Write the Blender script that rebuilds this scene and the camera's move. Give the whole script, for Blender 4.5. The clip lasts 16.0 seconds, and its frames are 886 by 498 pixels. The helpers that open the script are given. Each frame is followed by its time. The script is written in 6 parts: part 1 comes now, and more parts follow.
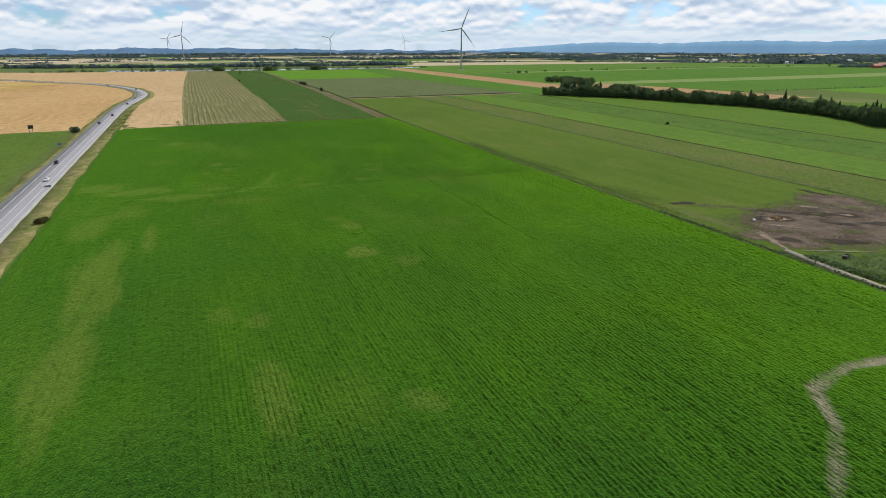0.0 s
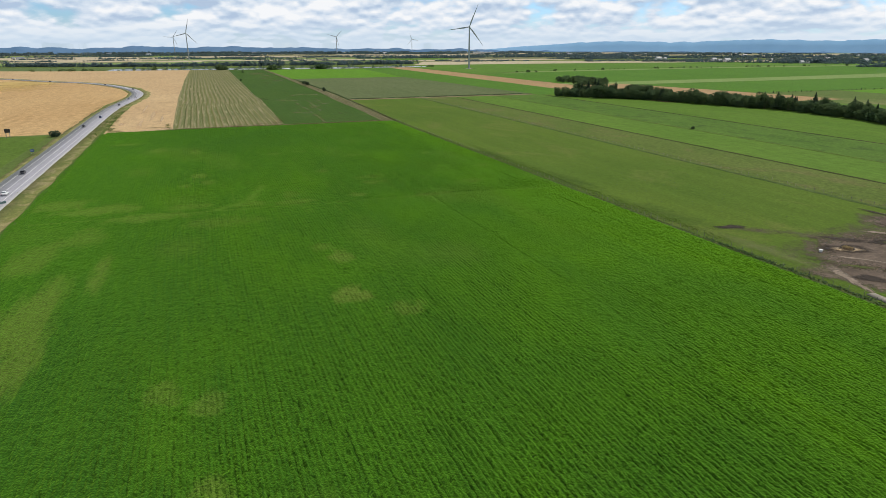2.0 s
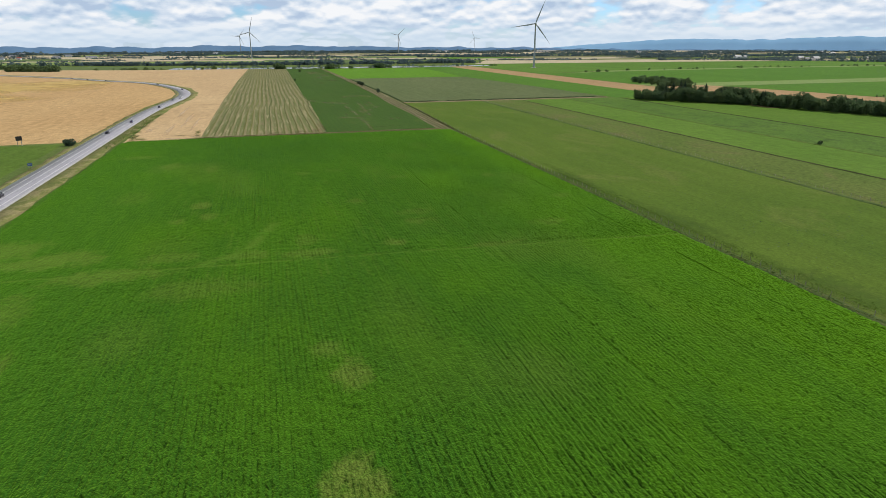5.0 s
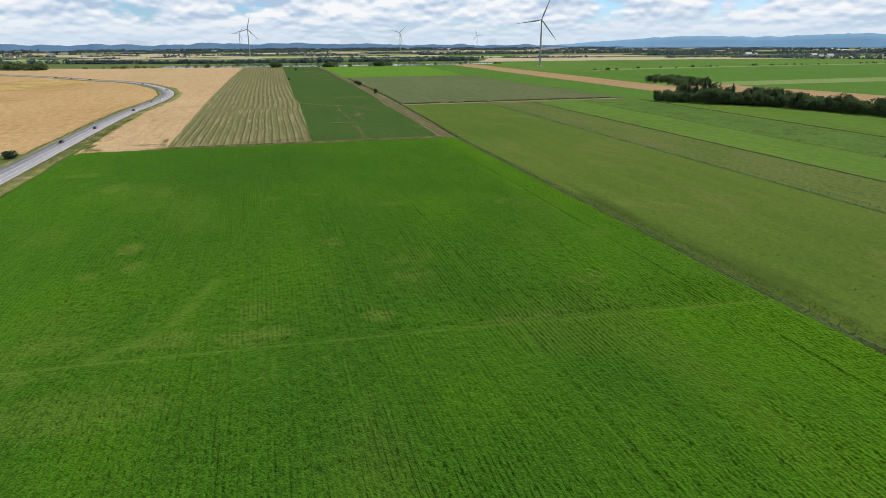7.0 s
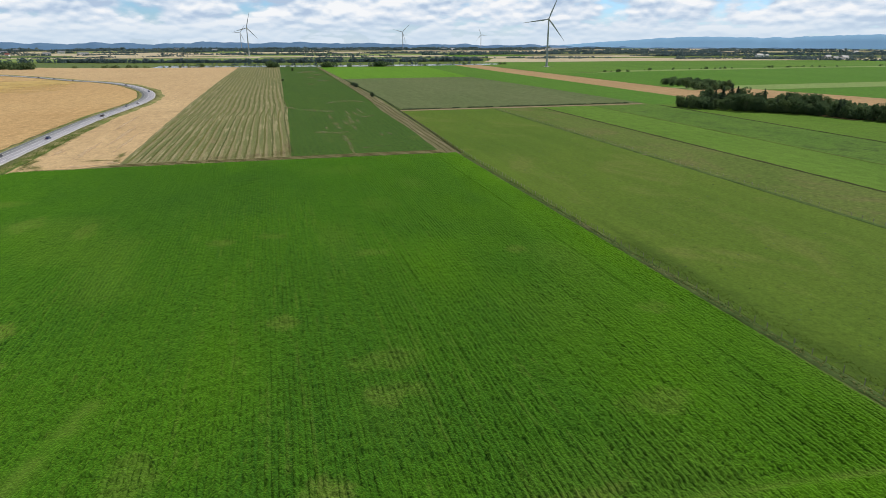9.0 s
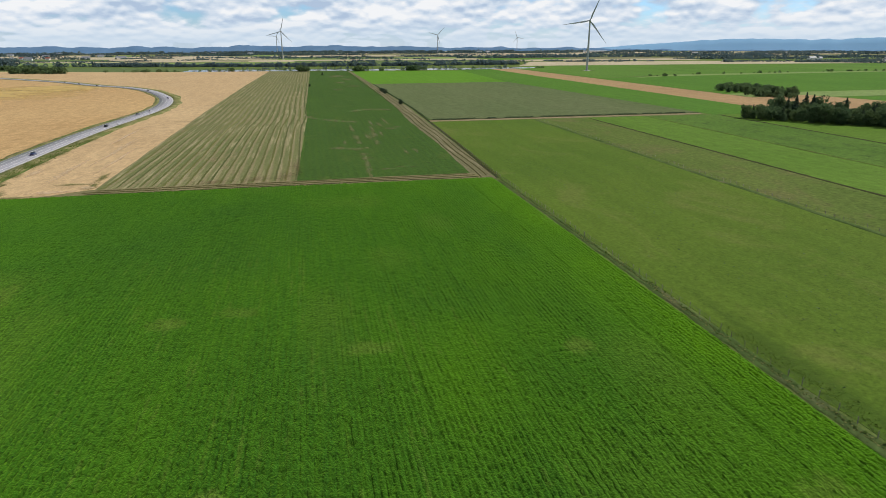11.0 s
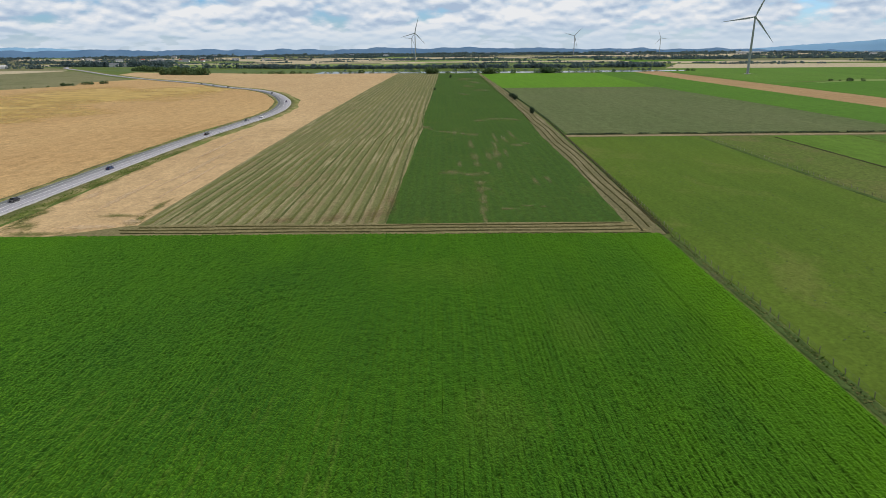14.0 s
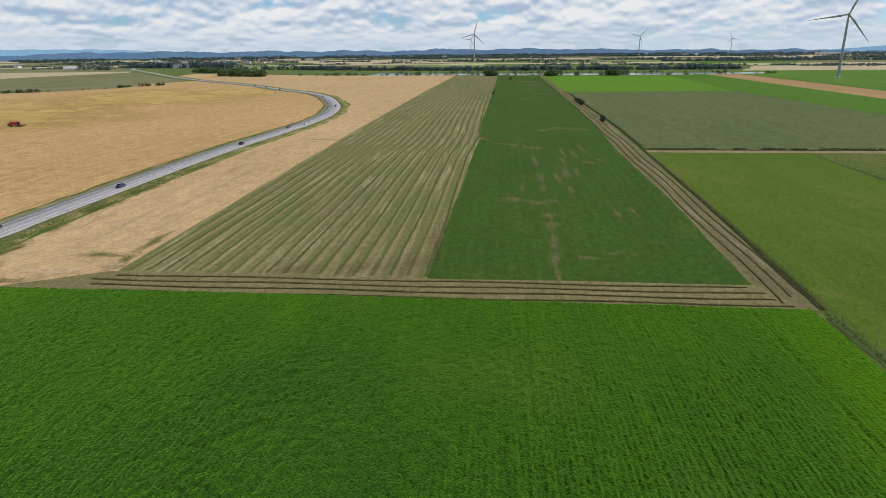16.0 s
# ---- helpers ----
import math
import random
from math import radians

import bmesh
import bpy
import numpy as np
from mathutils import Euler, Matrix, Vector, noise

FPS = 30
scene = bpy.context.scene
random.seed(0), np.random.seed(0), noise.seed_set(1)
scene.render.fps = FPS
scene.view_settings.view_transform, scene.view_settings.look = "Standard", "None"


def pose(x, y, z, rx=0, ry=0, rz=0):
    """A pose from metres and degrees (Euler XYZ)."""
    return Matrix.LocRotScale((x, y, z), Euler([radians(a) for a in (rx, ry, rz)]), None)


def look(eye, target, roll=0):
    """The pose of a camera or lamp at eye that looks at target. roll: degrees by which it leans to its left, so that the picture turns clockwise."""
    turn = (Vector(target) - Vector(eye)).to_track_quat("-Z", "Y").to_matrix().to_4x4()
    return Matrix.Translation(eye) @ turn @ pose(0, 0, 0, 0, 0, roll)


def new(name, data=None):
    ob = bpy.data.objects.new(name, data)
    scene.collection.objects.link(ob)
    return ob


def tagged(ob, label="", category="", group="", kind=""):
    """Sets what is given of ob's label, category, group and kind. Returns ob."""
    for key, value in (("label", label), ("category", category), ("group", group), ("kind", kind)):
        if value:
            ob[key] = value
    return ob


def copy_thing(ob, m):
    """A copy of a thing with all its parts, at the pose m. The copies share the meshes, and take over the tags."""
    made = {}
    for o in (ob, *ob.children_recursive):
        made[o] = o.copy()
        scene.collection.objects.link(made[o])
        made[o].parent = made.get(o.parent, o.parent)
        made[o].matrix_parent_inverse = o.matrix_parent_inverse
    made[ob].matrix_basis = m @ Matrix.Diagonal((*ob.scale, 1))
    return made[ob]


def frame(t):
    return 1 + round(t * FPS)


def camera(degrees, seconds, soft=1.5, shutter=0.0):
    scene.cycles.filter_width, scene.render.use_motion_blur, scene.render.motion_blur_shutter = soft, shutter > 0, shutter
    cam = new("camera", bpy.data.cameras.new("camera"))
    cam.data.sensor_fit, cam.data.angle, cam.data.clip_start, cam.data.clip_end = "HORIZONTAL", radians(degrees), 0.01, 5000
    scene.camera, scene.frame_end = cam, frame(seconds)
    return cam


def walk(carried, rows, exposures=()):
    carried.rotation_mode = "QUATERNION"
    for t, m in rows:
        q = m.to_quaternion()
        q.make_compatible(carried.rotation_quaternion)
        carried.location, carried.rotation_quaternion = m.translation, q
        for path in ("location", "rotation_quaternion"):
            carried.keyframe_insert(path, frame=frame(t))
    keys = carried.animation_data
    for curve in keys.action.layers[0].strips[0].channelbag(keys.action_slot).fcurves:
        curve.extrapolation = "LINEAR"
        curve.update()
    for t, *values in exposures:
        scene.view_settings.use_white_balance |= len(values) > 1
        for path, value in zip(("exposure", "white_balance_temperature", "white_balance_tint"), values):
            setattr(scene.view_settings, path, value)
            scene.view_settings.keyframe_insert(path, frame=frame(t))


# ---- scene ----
# Farmland seen from a drone. x runs across the long plots, y along them; the origin
# is the corner of the crop field where the headland meets the pasture fence.
cam = camera(71.17, 16.0, soft=0.8)
# seconds, x, y, height, tilt, roll, turn
ROWS = [
    (0, -154.01, -505.60, 58.51, 71.761, 0.083, -21.649),
    (0.5, -151.25, -497.80, 58.73, 71.713, 0.117, -21.737),
    (1, -148.09, -489.58, 58.55, 71.707, 0.084, -21.823),
    (1.5, -144.78, -481.20, 58.23, 71.701, 0.044, -21.580),
    (2, -141.69, -473.19, 58.05, 71.665, 0.028, -21.010),
    (2.5, -138.82, -464.83, 58.02, 71.630, 0.093, -21.028),
    (3, -135.71, -454.99, 57.71, 71.637, 0.128, -21.004),
    (3.5, -132.04, -443.54, 57.27, 71.639, 0.135, -21.041),
    (4, -127.97, -431.37, 56.95, 71.630, 0.116, -21.020),
    (4.5, -123.77, -418.98, 56.74, 71.601, 0.140, -19.517),
    (5, -119.75, -406.43, 56.51, 71.561, 0.195, -15.539),
    (5.2, -118.15, -401.41, 56.43, 71.545, 0.218, -15.227),
    (7.5, -101.46, -340.77, 55.32, 71.322, 0.226, -15.355),
    (8, -97.56, -327.93, 55.29, 71.316, 0.157, -15.322),
    (8.5, -93.66, -315.09, 55.26, 71.310, 0.087, -15.211),
    (11, -75.60, -249.91, 55.32, 71.588, 0.186, -11.896),
    (11.5, -72.85, -237.29, 55.28, 71.556, 0.329, -10.190),
    (12, -70.54, -224.47, 54.85, 71.621, 0.329, -8.174),
    (12.5, -68.36, -211.66, 54.30, 71.703, 0.357, -6.233),
    (13, -66.62, -198.93, 53.90, 71.753, 0.370, -4.072),
    (13.5, -65.38, -186.32, 53.68, 71.758, 0.476, -2.049),
    (14, -65.13, -173.43, 53.55, 71.803, 0.465, -0.138),
    (14.5, -65.39, -160.81, 53.39, 71.868, 0.426, 1.358),
    (15, -65.78, -148.29, 53.26, 71.903, 0.433, 2.661),
    (15.5, -66.07, -136.06, 53.10, 71.933, 0.498, 4.057),
    (16, -66.34, -123.60, 53.06, 71.958, 0.559, 5.072),
]
walk(cam, [(r[0], pose(*r[1:])) for r in ROWS],
     exposures=((0, 0.0), (8, 0.0), (11, -0.04), (13.5, -0.16), (16, -0.20)))

# ---------------------------------------------------------------- sky and sun
SUN_EL, SUN_AZ = radians(48), radians(68)      # azimuth from +y towards +x
world = bpy.data.worlds.new("sky")
scene.world = world
world.use_nodes = True


def build_sky(nt):
    nt.nodes.clear()
    N, L = nt.nodes.new, nt.links.new

    def math_node(op, a, b=None):
        n = N("ShaderNodeMath")
        n.operation = op
        for i, s in enumerate((a, b)):
            if s is None:
                continue
            if isinstance(s, (int, float)):
                n.inputs[i].default_value = s
            else:
                L(s, n.inputs[i])
        return n.outputs[0]

    sky = N("ShaderNodeTexSky")
    sky.sky_type, sky.sun_disc = "NISHITA", False
    sky.sun_elevation, sky.sun_rotation = SUN_EL, SUN_AZ
    sky.altitude, sky.dust_density, sky.ozone_density = 60, 0.4, 2.0
    blue = N("ShaderNodeBackground")
    blue.inputs["Strength"].default_value = 0.10
    clear = N("ShaderNodeMix")
    clear.data_type, clear.blend_type = "RGBA", "MULTIPLY"
    clear.inputs[0].default_value, clear.inputs[7].default_value = 1.0, (0.66, 0.96, 1.42, 1)
    L(sky.outputs[0], clear.inputs[6])
    L(clear.outputs[2], blue.inputs[0])

    co = N("ShaderNodeTexCoord")
    sep = N("ShaderNodeSeparateXYZ")
    L(co.outputs["Generated"], sep.inputs[0])
    z = math_node("MAXIMUM", sep.outputs["Z"], 0.0)
    # a cloud deck: rows of clouds press together towards the horizon
    lift = math_node("MULTIPLY", math_node("LOGARITHM", math_node("ADD", z, 0.05), 2.718), 0.22)
    vec = N("ShaderNodeCombineXYZ")
    L(sep.outputs["X"], vec.inputs[0])
    L(sep.outputs["Y"], vec.inputs[1])
    L(lift, vec.inputs[2])

    def ramp(src, stops):
        r = N("ShaderNodeValToRGB")
        while len(r.color_ramp.elements) < len(stops):
            r.color_ramp.elements.new(0.5)
        for el, (p, c) in zip(r.color_ramp.elements, stops):
            el.position, el.color = p, (*c, 1)
        L(src, r.inputs[0])
        return r.outputs[0]

    def moved(shift, squash):
        m = N("ShaderNodeMapping")
        m.inputs["Location"].default_value = shift
        m.inputs["Scale"].default_value = (1, 1, squash)
        L(vec.outputs[0], m.inputs[0])
        return m.outputs[0]

    def soft_noise(where, scale, detail, rough, twist=0.2):
        n = N("ShaderNodeTexNoise")
        n.inputs["Scale"].default_value, n.inputs["Detail"].default_value = scale, detail
        n.inputs["Roughness"].default_value, n.inputs["Distortion"].default_value = rough, twist
        L(where, n.inputs["Vector"])
        return n.outputs["Fac"]

    def heads(where, scale):
        """Round cauliflower heads: one at each cell's middle, 0 at its rim."""
        v = N("ShaderNodeTexVoronoi")
        v.feature = "SMOOTH_F1"
        v.inputs["Scale"].default_value, v.inputs["Smoothness"].default_value = scale, 0.55
        L(where, v.inputs["Vector"])
        return math_node("SUBTRACT", 0.55, v.outputs["Distance"])

    def density(rise):
        where = moved((3.1, 1.7, 0.2 + rise), 1.0)
        stir = N("ShaderNodeVectorMath")
        stir.operation = "MULTIPLY_ADD"
        wisp = N("ShaderNodeTexNoise")
        wisp.inputs["Scale"].default_value, wisp.inputs["Detail"].default_value = 34, 3
        L(where, wisp.inputs["Vector"])
        L(wisp.outputs["Color"], stir.inputs[0])
        stir.inputs[1].default_value = (0.022, 0.022, 0.016)
        L(where, stir.inputs[2])
        at = stir.outputs[0]
        d = math_node("ADD", soft_noise(where, 9.5, 3, 0.5), math_node("MULTIPLY", heads(at, 23), 0.30))
        d = math_node("ADD", d, math_node("MULTIPLY", heads(at, 52), 0.20))
        return math_node("ADD", d, math_node("MULTIPLY", soft_noise(where, 110, 4, 0.65), 0.12))

    cover, above = density(0.0), density(0.016)
    bulk = soft_noise(moved((8.4, 2.2, 5.1), 1.3), 6.0, 3, 0.5)
    mask = ramp(cover, [(0.36, (0, 0, 0)), (0.52, (1, 1, 1))])
    # sunlit heads where the cloud thins out upwards, blue-grey bases below
    edge = math_node("MULTIPLY", math_node("SUBTRACT", cover, above), 1.9)
    lit = math_node("ADD", math_node("ADD", edge, 0.20), math_node("MULTIPLY", bulk, 0.72))
    shade = ramp(lit, [(0.26, (0.45, 0.565, 0.735)), (0.42, (0.58, 0.685, 0.82)),
                       (0.58, (0.73, 0.80, 0.895)), (0.78, (0.92, 0.935, 0.96))])
    # bases overhead are thinner and greyer than the bright banks near the horizon
    high = N("ShaderNodeMapRange")
    high.inputs["From Min"].default_value, high.inputs["From Max"].default_value = 0.10, 0.45
    high.inputs["To Min"].default_value, high.inputs["To Max"].default_value = 1.0, 0.40
    L(z, high.inputs["Value"])
    # clouds melt into pale haze low over the hills
    haze = N("ShaderNodeMapRange")
    haze.inputs["From Min"].default_value, haze.inputs["From Max"].default_value = 0.008, 0.036
    haze.inputs["To Min"].default_value, haze.inputs["To Max"].default_value = 0.75, 0.0
    L(z, haze.inputs["Value"])
    pale = N("ShaderNodeMix")
    pale.data_type = "RGBA"
    pale.inputs[7].default_value = (0.62, 0.735, 0.855, 1)
    L(haze.outputs[0], pale.inputs[0])
    L(shade, pale.inputs[6])
    shade = pale.outputs[2]
    mask = math_node("MAXIMUM", mask, haze.outputs[0])
    cloud = N("ShaderNodeBackground")
    L(shade, cloud.inputs[0])
    L(high.outputs[0], cloud.inputs["Strength"])
    mix = N("ShaderNodeMixShader")
    L(mask, mix.inputs[0])
    L(blue.outputs[0], mix.inputs[1])
    L(cloud.outputs[0], mix.inputs[2])
    out = N("ShaderNodeOutputWorld")
    L(mix.outputs[0], out.inputs[0])


build_sky(world.node_tree)
sun = new("sun", bpy.data.lights.new("sun", "SUN"))
sun.data.energy, sun.data.angle, sun.data.color = 3.6, radians(0.6), (1.0, 0.96, 0.88)
sun.matrix_world = look((math.sin(SUN_AZ) * math.cos(SUN_EL) * 900, math.cos(SUN_AZ) * math.cos(SUN_EL) * 900,
                         math.sin(SUN_EL) * 900), (0, 0, 0))


# ---------------------------------------------------------------- materials
def node_setup(name):
    m = bpy.data.materials.new(name)
    m.use_nodes = True
    nt = m.node_tree
    return m, nt, nt.nodes["Principled BSDF"]


def noise_fac(nt, scale, detail=4, rough=0.6, stretch=(1, 1, 1), shift=(0, 0, 0), distort=0.0):
    co = nt.nodes.new("ShaderNodeTexCoord")
    mp = nt.nodes.new("ShaderNodeMapping")
    mp.inputs["Scale"].default_value, mp.inputs["Location"].default_value = stretch, shift
    nt.links.new(co.outputs["Object"], mp.inputs[0])
    n = nt.nodes.new("ShaderNodeTexNoise")
    n.inputs["Scale"].default_value, n.inputs["Detail"].default_value = scale, detail
    n.inputs["Roughness"].default_value, n.inputs["Distortion"].default_value = rough, distort
    nt.links.new(mp.outputs[0], n.inputs["Vector"])
    return n.outputs["Fac"]


def ramp_of(nt, src, stops):
    r = nt.nodes.new("ShaderNodeValToRGB")
    while len(r.color_ramp.elements) < len(stops):
        r.color_ramp.elements.new(0.5)
    for el, (p, c) in zip(r.color_ramp.elements, stops):
        el.position, el.color = p, ((c, c, c, 1) if isinstance(c, float) else (*c, 1))
    nt.links.new(src, r.inputs[0])
    return r.outputs[0]


def mix_of(nt, fac, a, b, mode="MIX"):
    m = nt.nodes.new("ShaderNodeMix")
    m.data_type, m.blend_type = "RGBA", mode
    for sock, v in ((m.inputs[0], fac), (m.inputs[6], a), (m.inputs[7], b)):
        if isinstance(v, (int, float)):
            sock.default_value = v
        elif isinstance(v, tuple):
            sock.default_value = (*v, 1)
        else:
            nt.links.new(v, sock)
    return m.outputs[2]


def bump_to(nt, bsdf, src, strength, distance):
    b = nt.nodes.new("ShaderNodeBump")
    b.inputs["Strength"].default_value, b.inputs["Distance"].default_value = strength, distance
    nt.links.new(src, b.inputs["Height"])
    nt.links.new(b.outputs[0], bsdf.inputs["Normal"])


def field_mat(name, low, high, fine=1.2, patch=0.02, along=0.15, spots=None, spot_scale=0.03, spot_at=0.62,
              rows=None, rough=0.85, bump=0.35, cross=None, mid=0.22, mottle=0.24, sheen=0.05, streaks=None):
    """Ground cover: broad patches drawn out along the plot, fine grain, optional off-colour spots and drill rows."""
    m, nt, bs = node_setup(name)
    broad = noise_fac(nt, patch, 4, 0.6, (1, 0.45, 1))
    streak = noise_fac(nt, along, 3, 0.6, (1, 0.06, 1))
    grain = noise_fac(nt, fine, 5, 0.7)
    base = mix_of(nt, ramp_of(nt, broad, [(0.3, 0.0), (0.7, 1.0)]), low, high)
    mean = tuple((a + b) * 0.5 for a, b in zip(low, high))
    base = mix_of(nt, ramp_of(nt, streak, [(0.42, 0.0), (0.75, 0.55)]), base, tuple(min(1, c * 1.25) for c in mean))
    if spots:
        sp = noise_fac(nt, spot_scale, 6, 0.68, (1, 0.6, 1), (31, 17, 0), 0.6)
        base = mix_of(nt, ramp_of(nt, sp, [(spot_at, 0.0), (spot_at + 0.12, 0.8)]), base, spots)
    if cross:
        cr = noise_fac(nt, 0.30, 5, 0.65, (0.07, 1, 1), (7, 3, 0), 0.4)
        base = mix_of(nt, ramp_of(nt, cr, [(0.55, 0.0), (0.72, 0.7)]), base, cross)
    if rows:
        period, colour, amount = rows
        co = nt.nodes.new("ShaderNodeTexCoord")
        w = nt.nodes.new("ShaderNodeTexWave")
        w.wave_type, w.bands_direction = "BANDS", "X"
        w.inputs["Scale"].default_value = 0.31416 / period
        w.inputs["Distortion"].default_value, w.inputs["Detail"].default_value = 1.2, 3
        w.inputs["Detail Scale"].default_value = 0.35
        nt.links.new(co.outputs["Object"], w.inputs["Vector"])
        base = mix_of(nt, ramp_of(nt, w.outputs["Fac"], [(0.35, 0.0), (0.8, amount)]), base, colour)
    if streaks:
        st = noise_fac(nt, 0.42, 4, 0.6, (1, 0.045, 1), (19, 2, 0))
        base = mix_of(nt, ramp_of(nt, st, [(0.53, 0.0), (0.66, 0.85)]), base, streaks)
    shade = ramp_of(nt, grain, [(0.25, 0.62), (0.5, 0.95), (0.75, 1.25)])
    base = mix_of(nt, 1.0, base, shade, "MULTIPLY")
    clumps = noise_fac(nt, mid, 7, 0.72, (1, 0.55, 1), (5, 11, 0), 0.5)
    base = mix_of(nt, 1.0, base, ramp_of(nt, clumps, [(0.30, 1.0 - mottle), (0.5, 1.0), (0.72, 1.0 + mottle)]), "MULTIPLY")
    nt.links.new(base, bs.inputs["Base Color"])
    bs.inputs["Roughness"].default_value = rough
    bs.inputs["Specular IOR Level"].default_value = 0.015
    bs.inputs["Sheen Weight"].default_value, bs.inputs["Sheen Roughness"].default_value = sheen, 0.55
    bs.inputs["Sheen Tint"].default_value = (0.85, 0.95, 0.42, 1)
    bump_to(nt, bs, grain, bump, 0.25)
    return m


def plain_mat(name, colour, rough=0.5, metal=0.0, grain=3.0, vary=0.15, emit=0.0):
    m, nt, bs = node_setup(name)
    g = noise_fac(nt, grain, 5, 0.65)
    f = ramp_of(nt, g, [(0.25, 1.0 - vary), (0.75, 1.0 + vary)])
    nt.links.new(mix_of(nt, 1.0, colour, f, "MULTIPLY"), bs.inputs["Base Color"])
    bs.inputs["Roughness"].default_value, bs.inputs["Metallic"].default_value = rough, metal
    return m


def leaf_mat(name, dark, light):
    m, nt, bs = node_setup(name)
    geo = nt.nodes.new("ShaderNodeNewGeometry")
    info = nt.nodes.new("ShaderNodeObjectInfo")
    c = mix_of(nt, geo.outputs["Random Per Island"], dark, light)
    tone = ramp_of(nt, info.outputs["Random"], [(0.0, (0.8, 0.85, 0.8)), (1.0, (1.15, 1.1, 0.9))])
    c = mix_of(nt, 1.0, c, tone, "MULTIPLY")
    nt.links.new(c, bs.inputs["Base Color"])
    bs.inputs["Roughness"].default_value = 0.8
    bs.inputs["Specular IOR Level"].default_value = 0.05
    thin = nt.nodes.new("ShaderNodeBsdfTranslucent")
    nt.links.new(c, thin.inputs["Color"])
    both = nt.nodes.new("ShaderNodeMixShader")
    both.inputs[0].default_value = 0.4
    nt.links.new(bs.outputs[0], both.inputs[1])
    nt.links.new(thin.outputs[0], both.inputs[2])
    nt.links.new(both.outputs[0], nt.nodes["Material Output"].inputs["Surface"])
    return m


def soft_mat(name, colour, other, fine=0.8, most=1.0, reach=0.5, solid=0.75, drawn=1.0):
    """Patchy cover whose rim frays out into what it lies on; the mesh carries a 'soft' value, 1 inside, 0 at the rim."""
    m, nt, bs = node_setup(name)
    at = nt.nodes.new("ShaderNodeAttribute")
    at.attribute_name = "soft"
    n1 = noise_fac(nt, fine, 6, 0.7, (1, drawn, 1))
    n2 = noise_fac(nt, fine * 0.15, 4, 0.6)
    both_c = mix_of(nt, ramp_of(nt, n2, [(0.35, 0.0), (0.65, 1.0)]), colour, other)
    both_c = mix_of(nt, 1.0, both_c, ramp_of(nt, n1, [(0.3, 0.72), (0.5, 1.0), (0.7, 1.3)]), "MULTIPLY")
    nt.links.new(both_c, bs.inputs["Base Color"])
    bs.inputs["Roughness"].default_value = 0.9
    bs.inputs["Specular IOR Level"].default_value = 0.1
    n3 = noise_fac(nt, fine * 0.3, 5, 0.7, (1, drawn, 1), (13, 5, 0))
    both = nt.nodes.new("ShaderNodeMath")
    both.operation = "ADD"
    nt.links.new(n1, both.inputs[0])
    nt.links.new(n3, both.inputs[1])
    add = nt.nodes.new("ShaderNodeMath")
    add.operation = "MULTIPLY_ADD"
    nt.links.new(at.outputs["Fac"], add.inputs[0])
    add.inputs[1].default_value = solid
    half = nt.nodes.new("ShaderNodeMath")
    half.operation = "MULTIPLY_ADD"
    half.inputs[1].default_value, half.inputs[2].default_value = 0.7, -0.45
    nt.links.new(both.outputs[0], half.inputs[0])
    nt.links.new(half.outputs[0], add.inputs[2])
    fac = ramp_of(nt, add.outputs[0], [(reach - 0.12, 0.0), (reach + 0.22, most)])
    nt.links.new(fac, bs.inputs["Alpha"])
    bump_to(nt, bs, n1, 0.5, 0.3)
    return m


M = {}
M["ground"] = field_mat("meadow_ground", (0.075, 0.12, 0.028), (0.13, 0.17, 0.045), fine=0.5, patch=0.004, spots=(0.24, 0.21, 0.10), spot_scale=0.003)
M["pasture"] = field_mat("grazed_pasture", (0.062, 0.117, 0.013), (0.094, 0.145, 0.018), fine=1.1, patch=0.015, spots=(0.122, 0.152, 0.032), spot_at=0.54, mid=0.7, mottle=0.24)
M["rough"] = field_mat("rough_pasture", (0.074, 0.120, 0.020), (0.112, 0.145, 0.034), fine=0.5, patch=0.03, spots=(0.130, 0.132, 0.046), spot_scale=0.05, spot_at=0.51, mid=0.7, mottle=0.42)
M["light_strip"] = field_mat("mown_grass", (0.080, 0.160, 0.018), (0.102, 0.182, 0.025), patch=0.02, mottle=0.28)
M["rough_green"] = field_mat("tussock_grass", (0.062, 0.130, 0.018), (0.092, 0.165, 0.027), fine=0.5, patch=0.03, spots=(0.048, 0.085, 0.020), spot_scale=0.09, spot_at=0.52, mid=0.5, mottle=0.34)
M["meadow"] = field_mat("green_meadow", (0.072, 0.148, 0.014), (0.096, 0.172, 0.022), fine=0.6, patch=0.02)
M["stubble"] = field_mat("grain_stubble", (0.45, 0.302, 0.165), (0.53, 0.372, 0.208), fine=0.8, patch=0.012, along=0.25, spots=(0.36, 0.225, 0.11), cross=(0.50, 0.37, 0.22))
M["wheat"] = field_mat("ripe_wheat", (0.43, 0.268, 0.124), (0.51, 0.336, 0.164), fine=0.8, patch=0.010, along=0.2, spots=(0.45, 0.31, 0.15), cross=(0.51, 0.35, 0.18), mottle=0.28)
M["yellow_wheat"] = field_mat("golden_wheat", (0.50, 0.335, 0.095), (0.58, 0.40, 0.13), fine=0.7, patch=0.010)
M["hay_ground"] = field_mat("mown_hay_ground", (0.105, 0.122, 0.042), (0.150, 0.148, 0.060), fine=1.6, patch=0.02, along=0.55, spots=(0.205, 0.150, 0.085), spot_scale=0.05, spot_at=0.55, rows=(4.45, (0.225, 0.185, 0.100), 0.85), mid=0.7, mottle=0.32, streaks=(0.31, 0.265, 0.15), sheen=0.12)
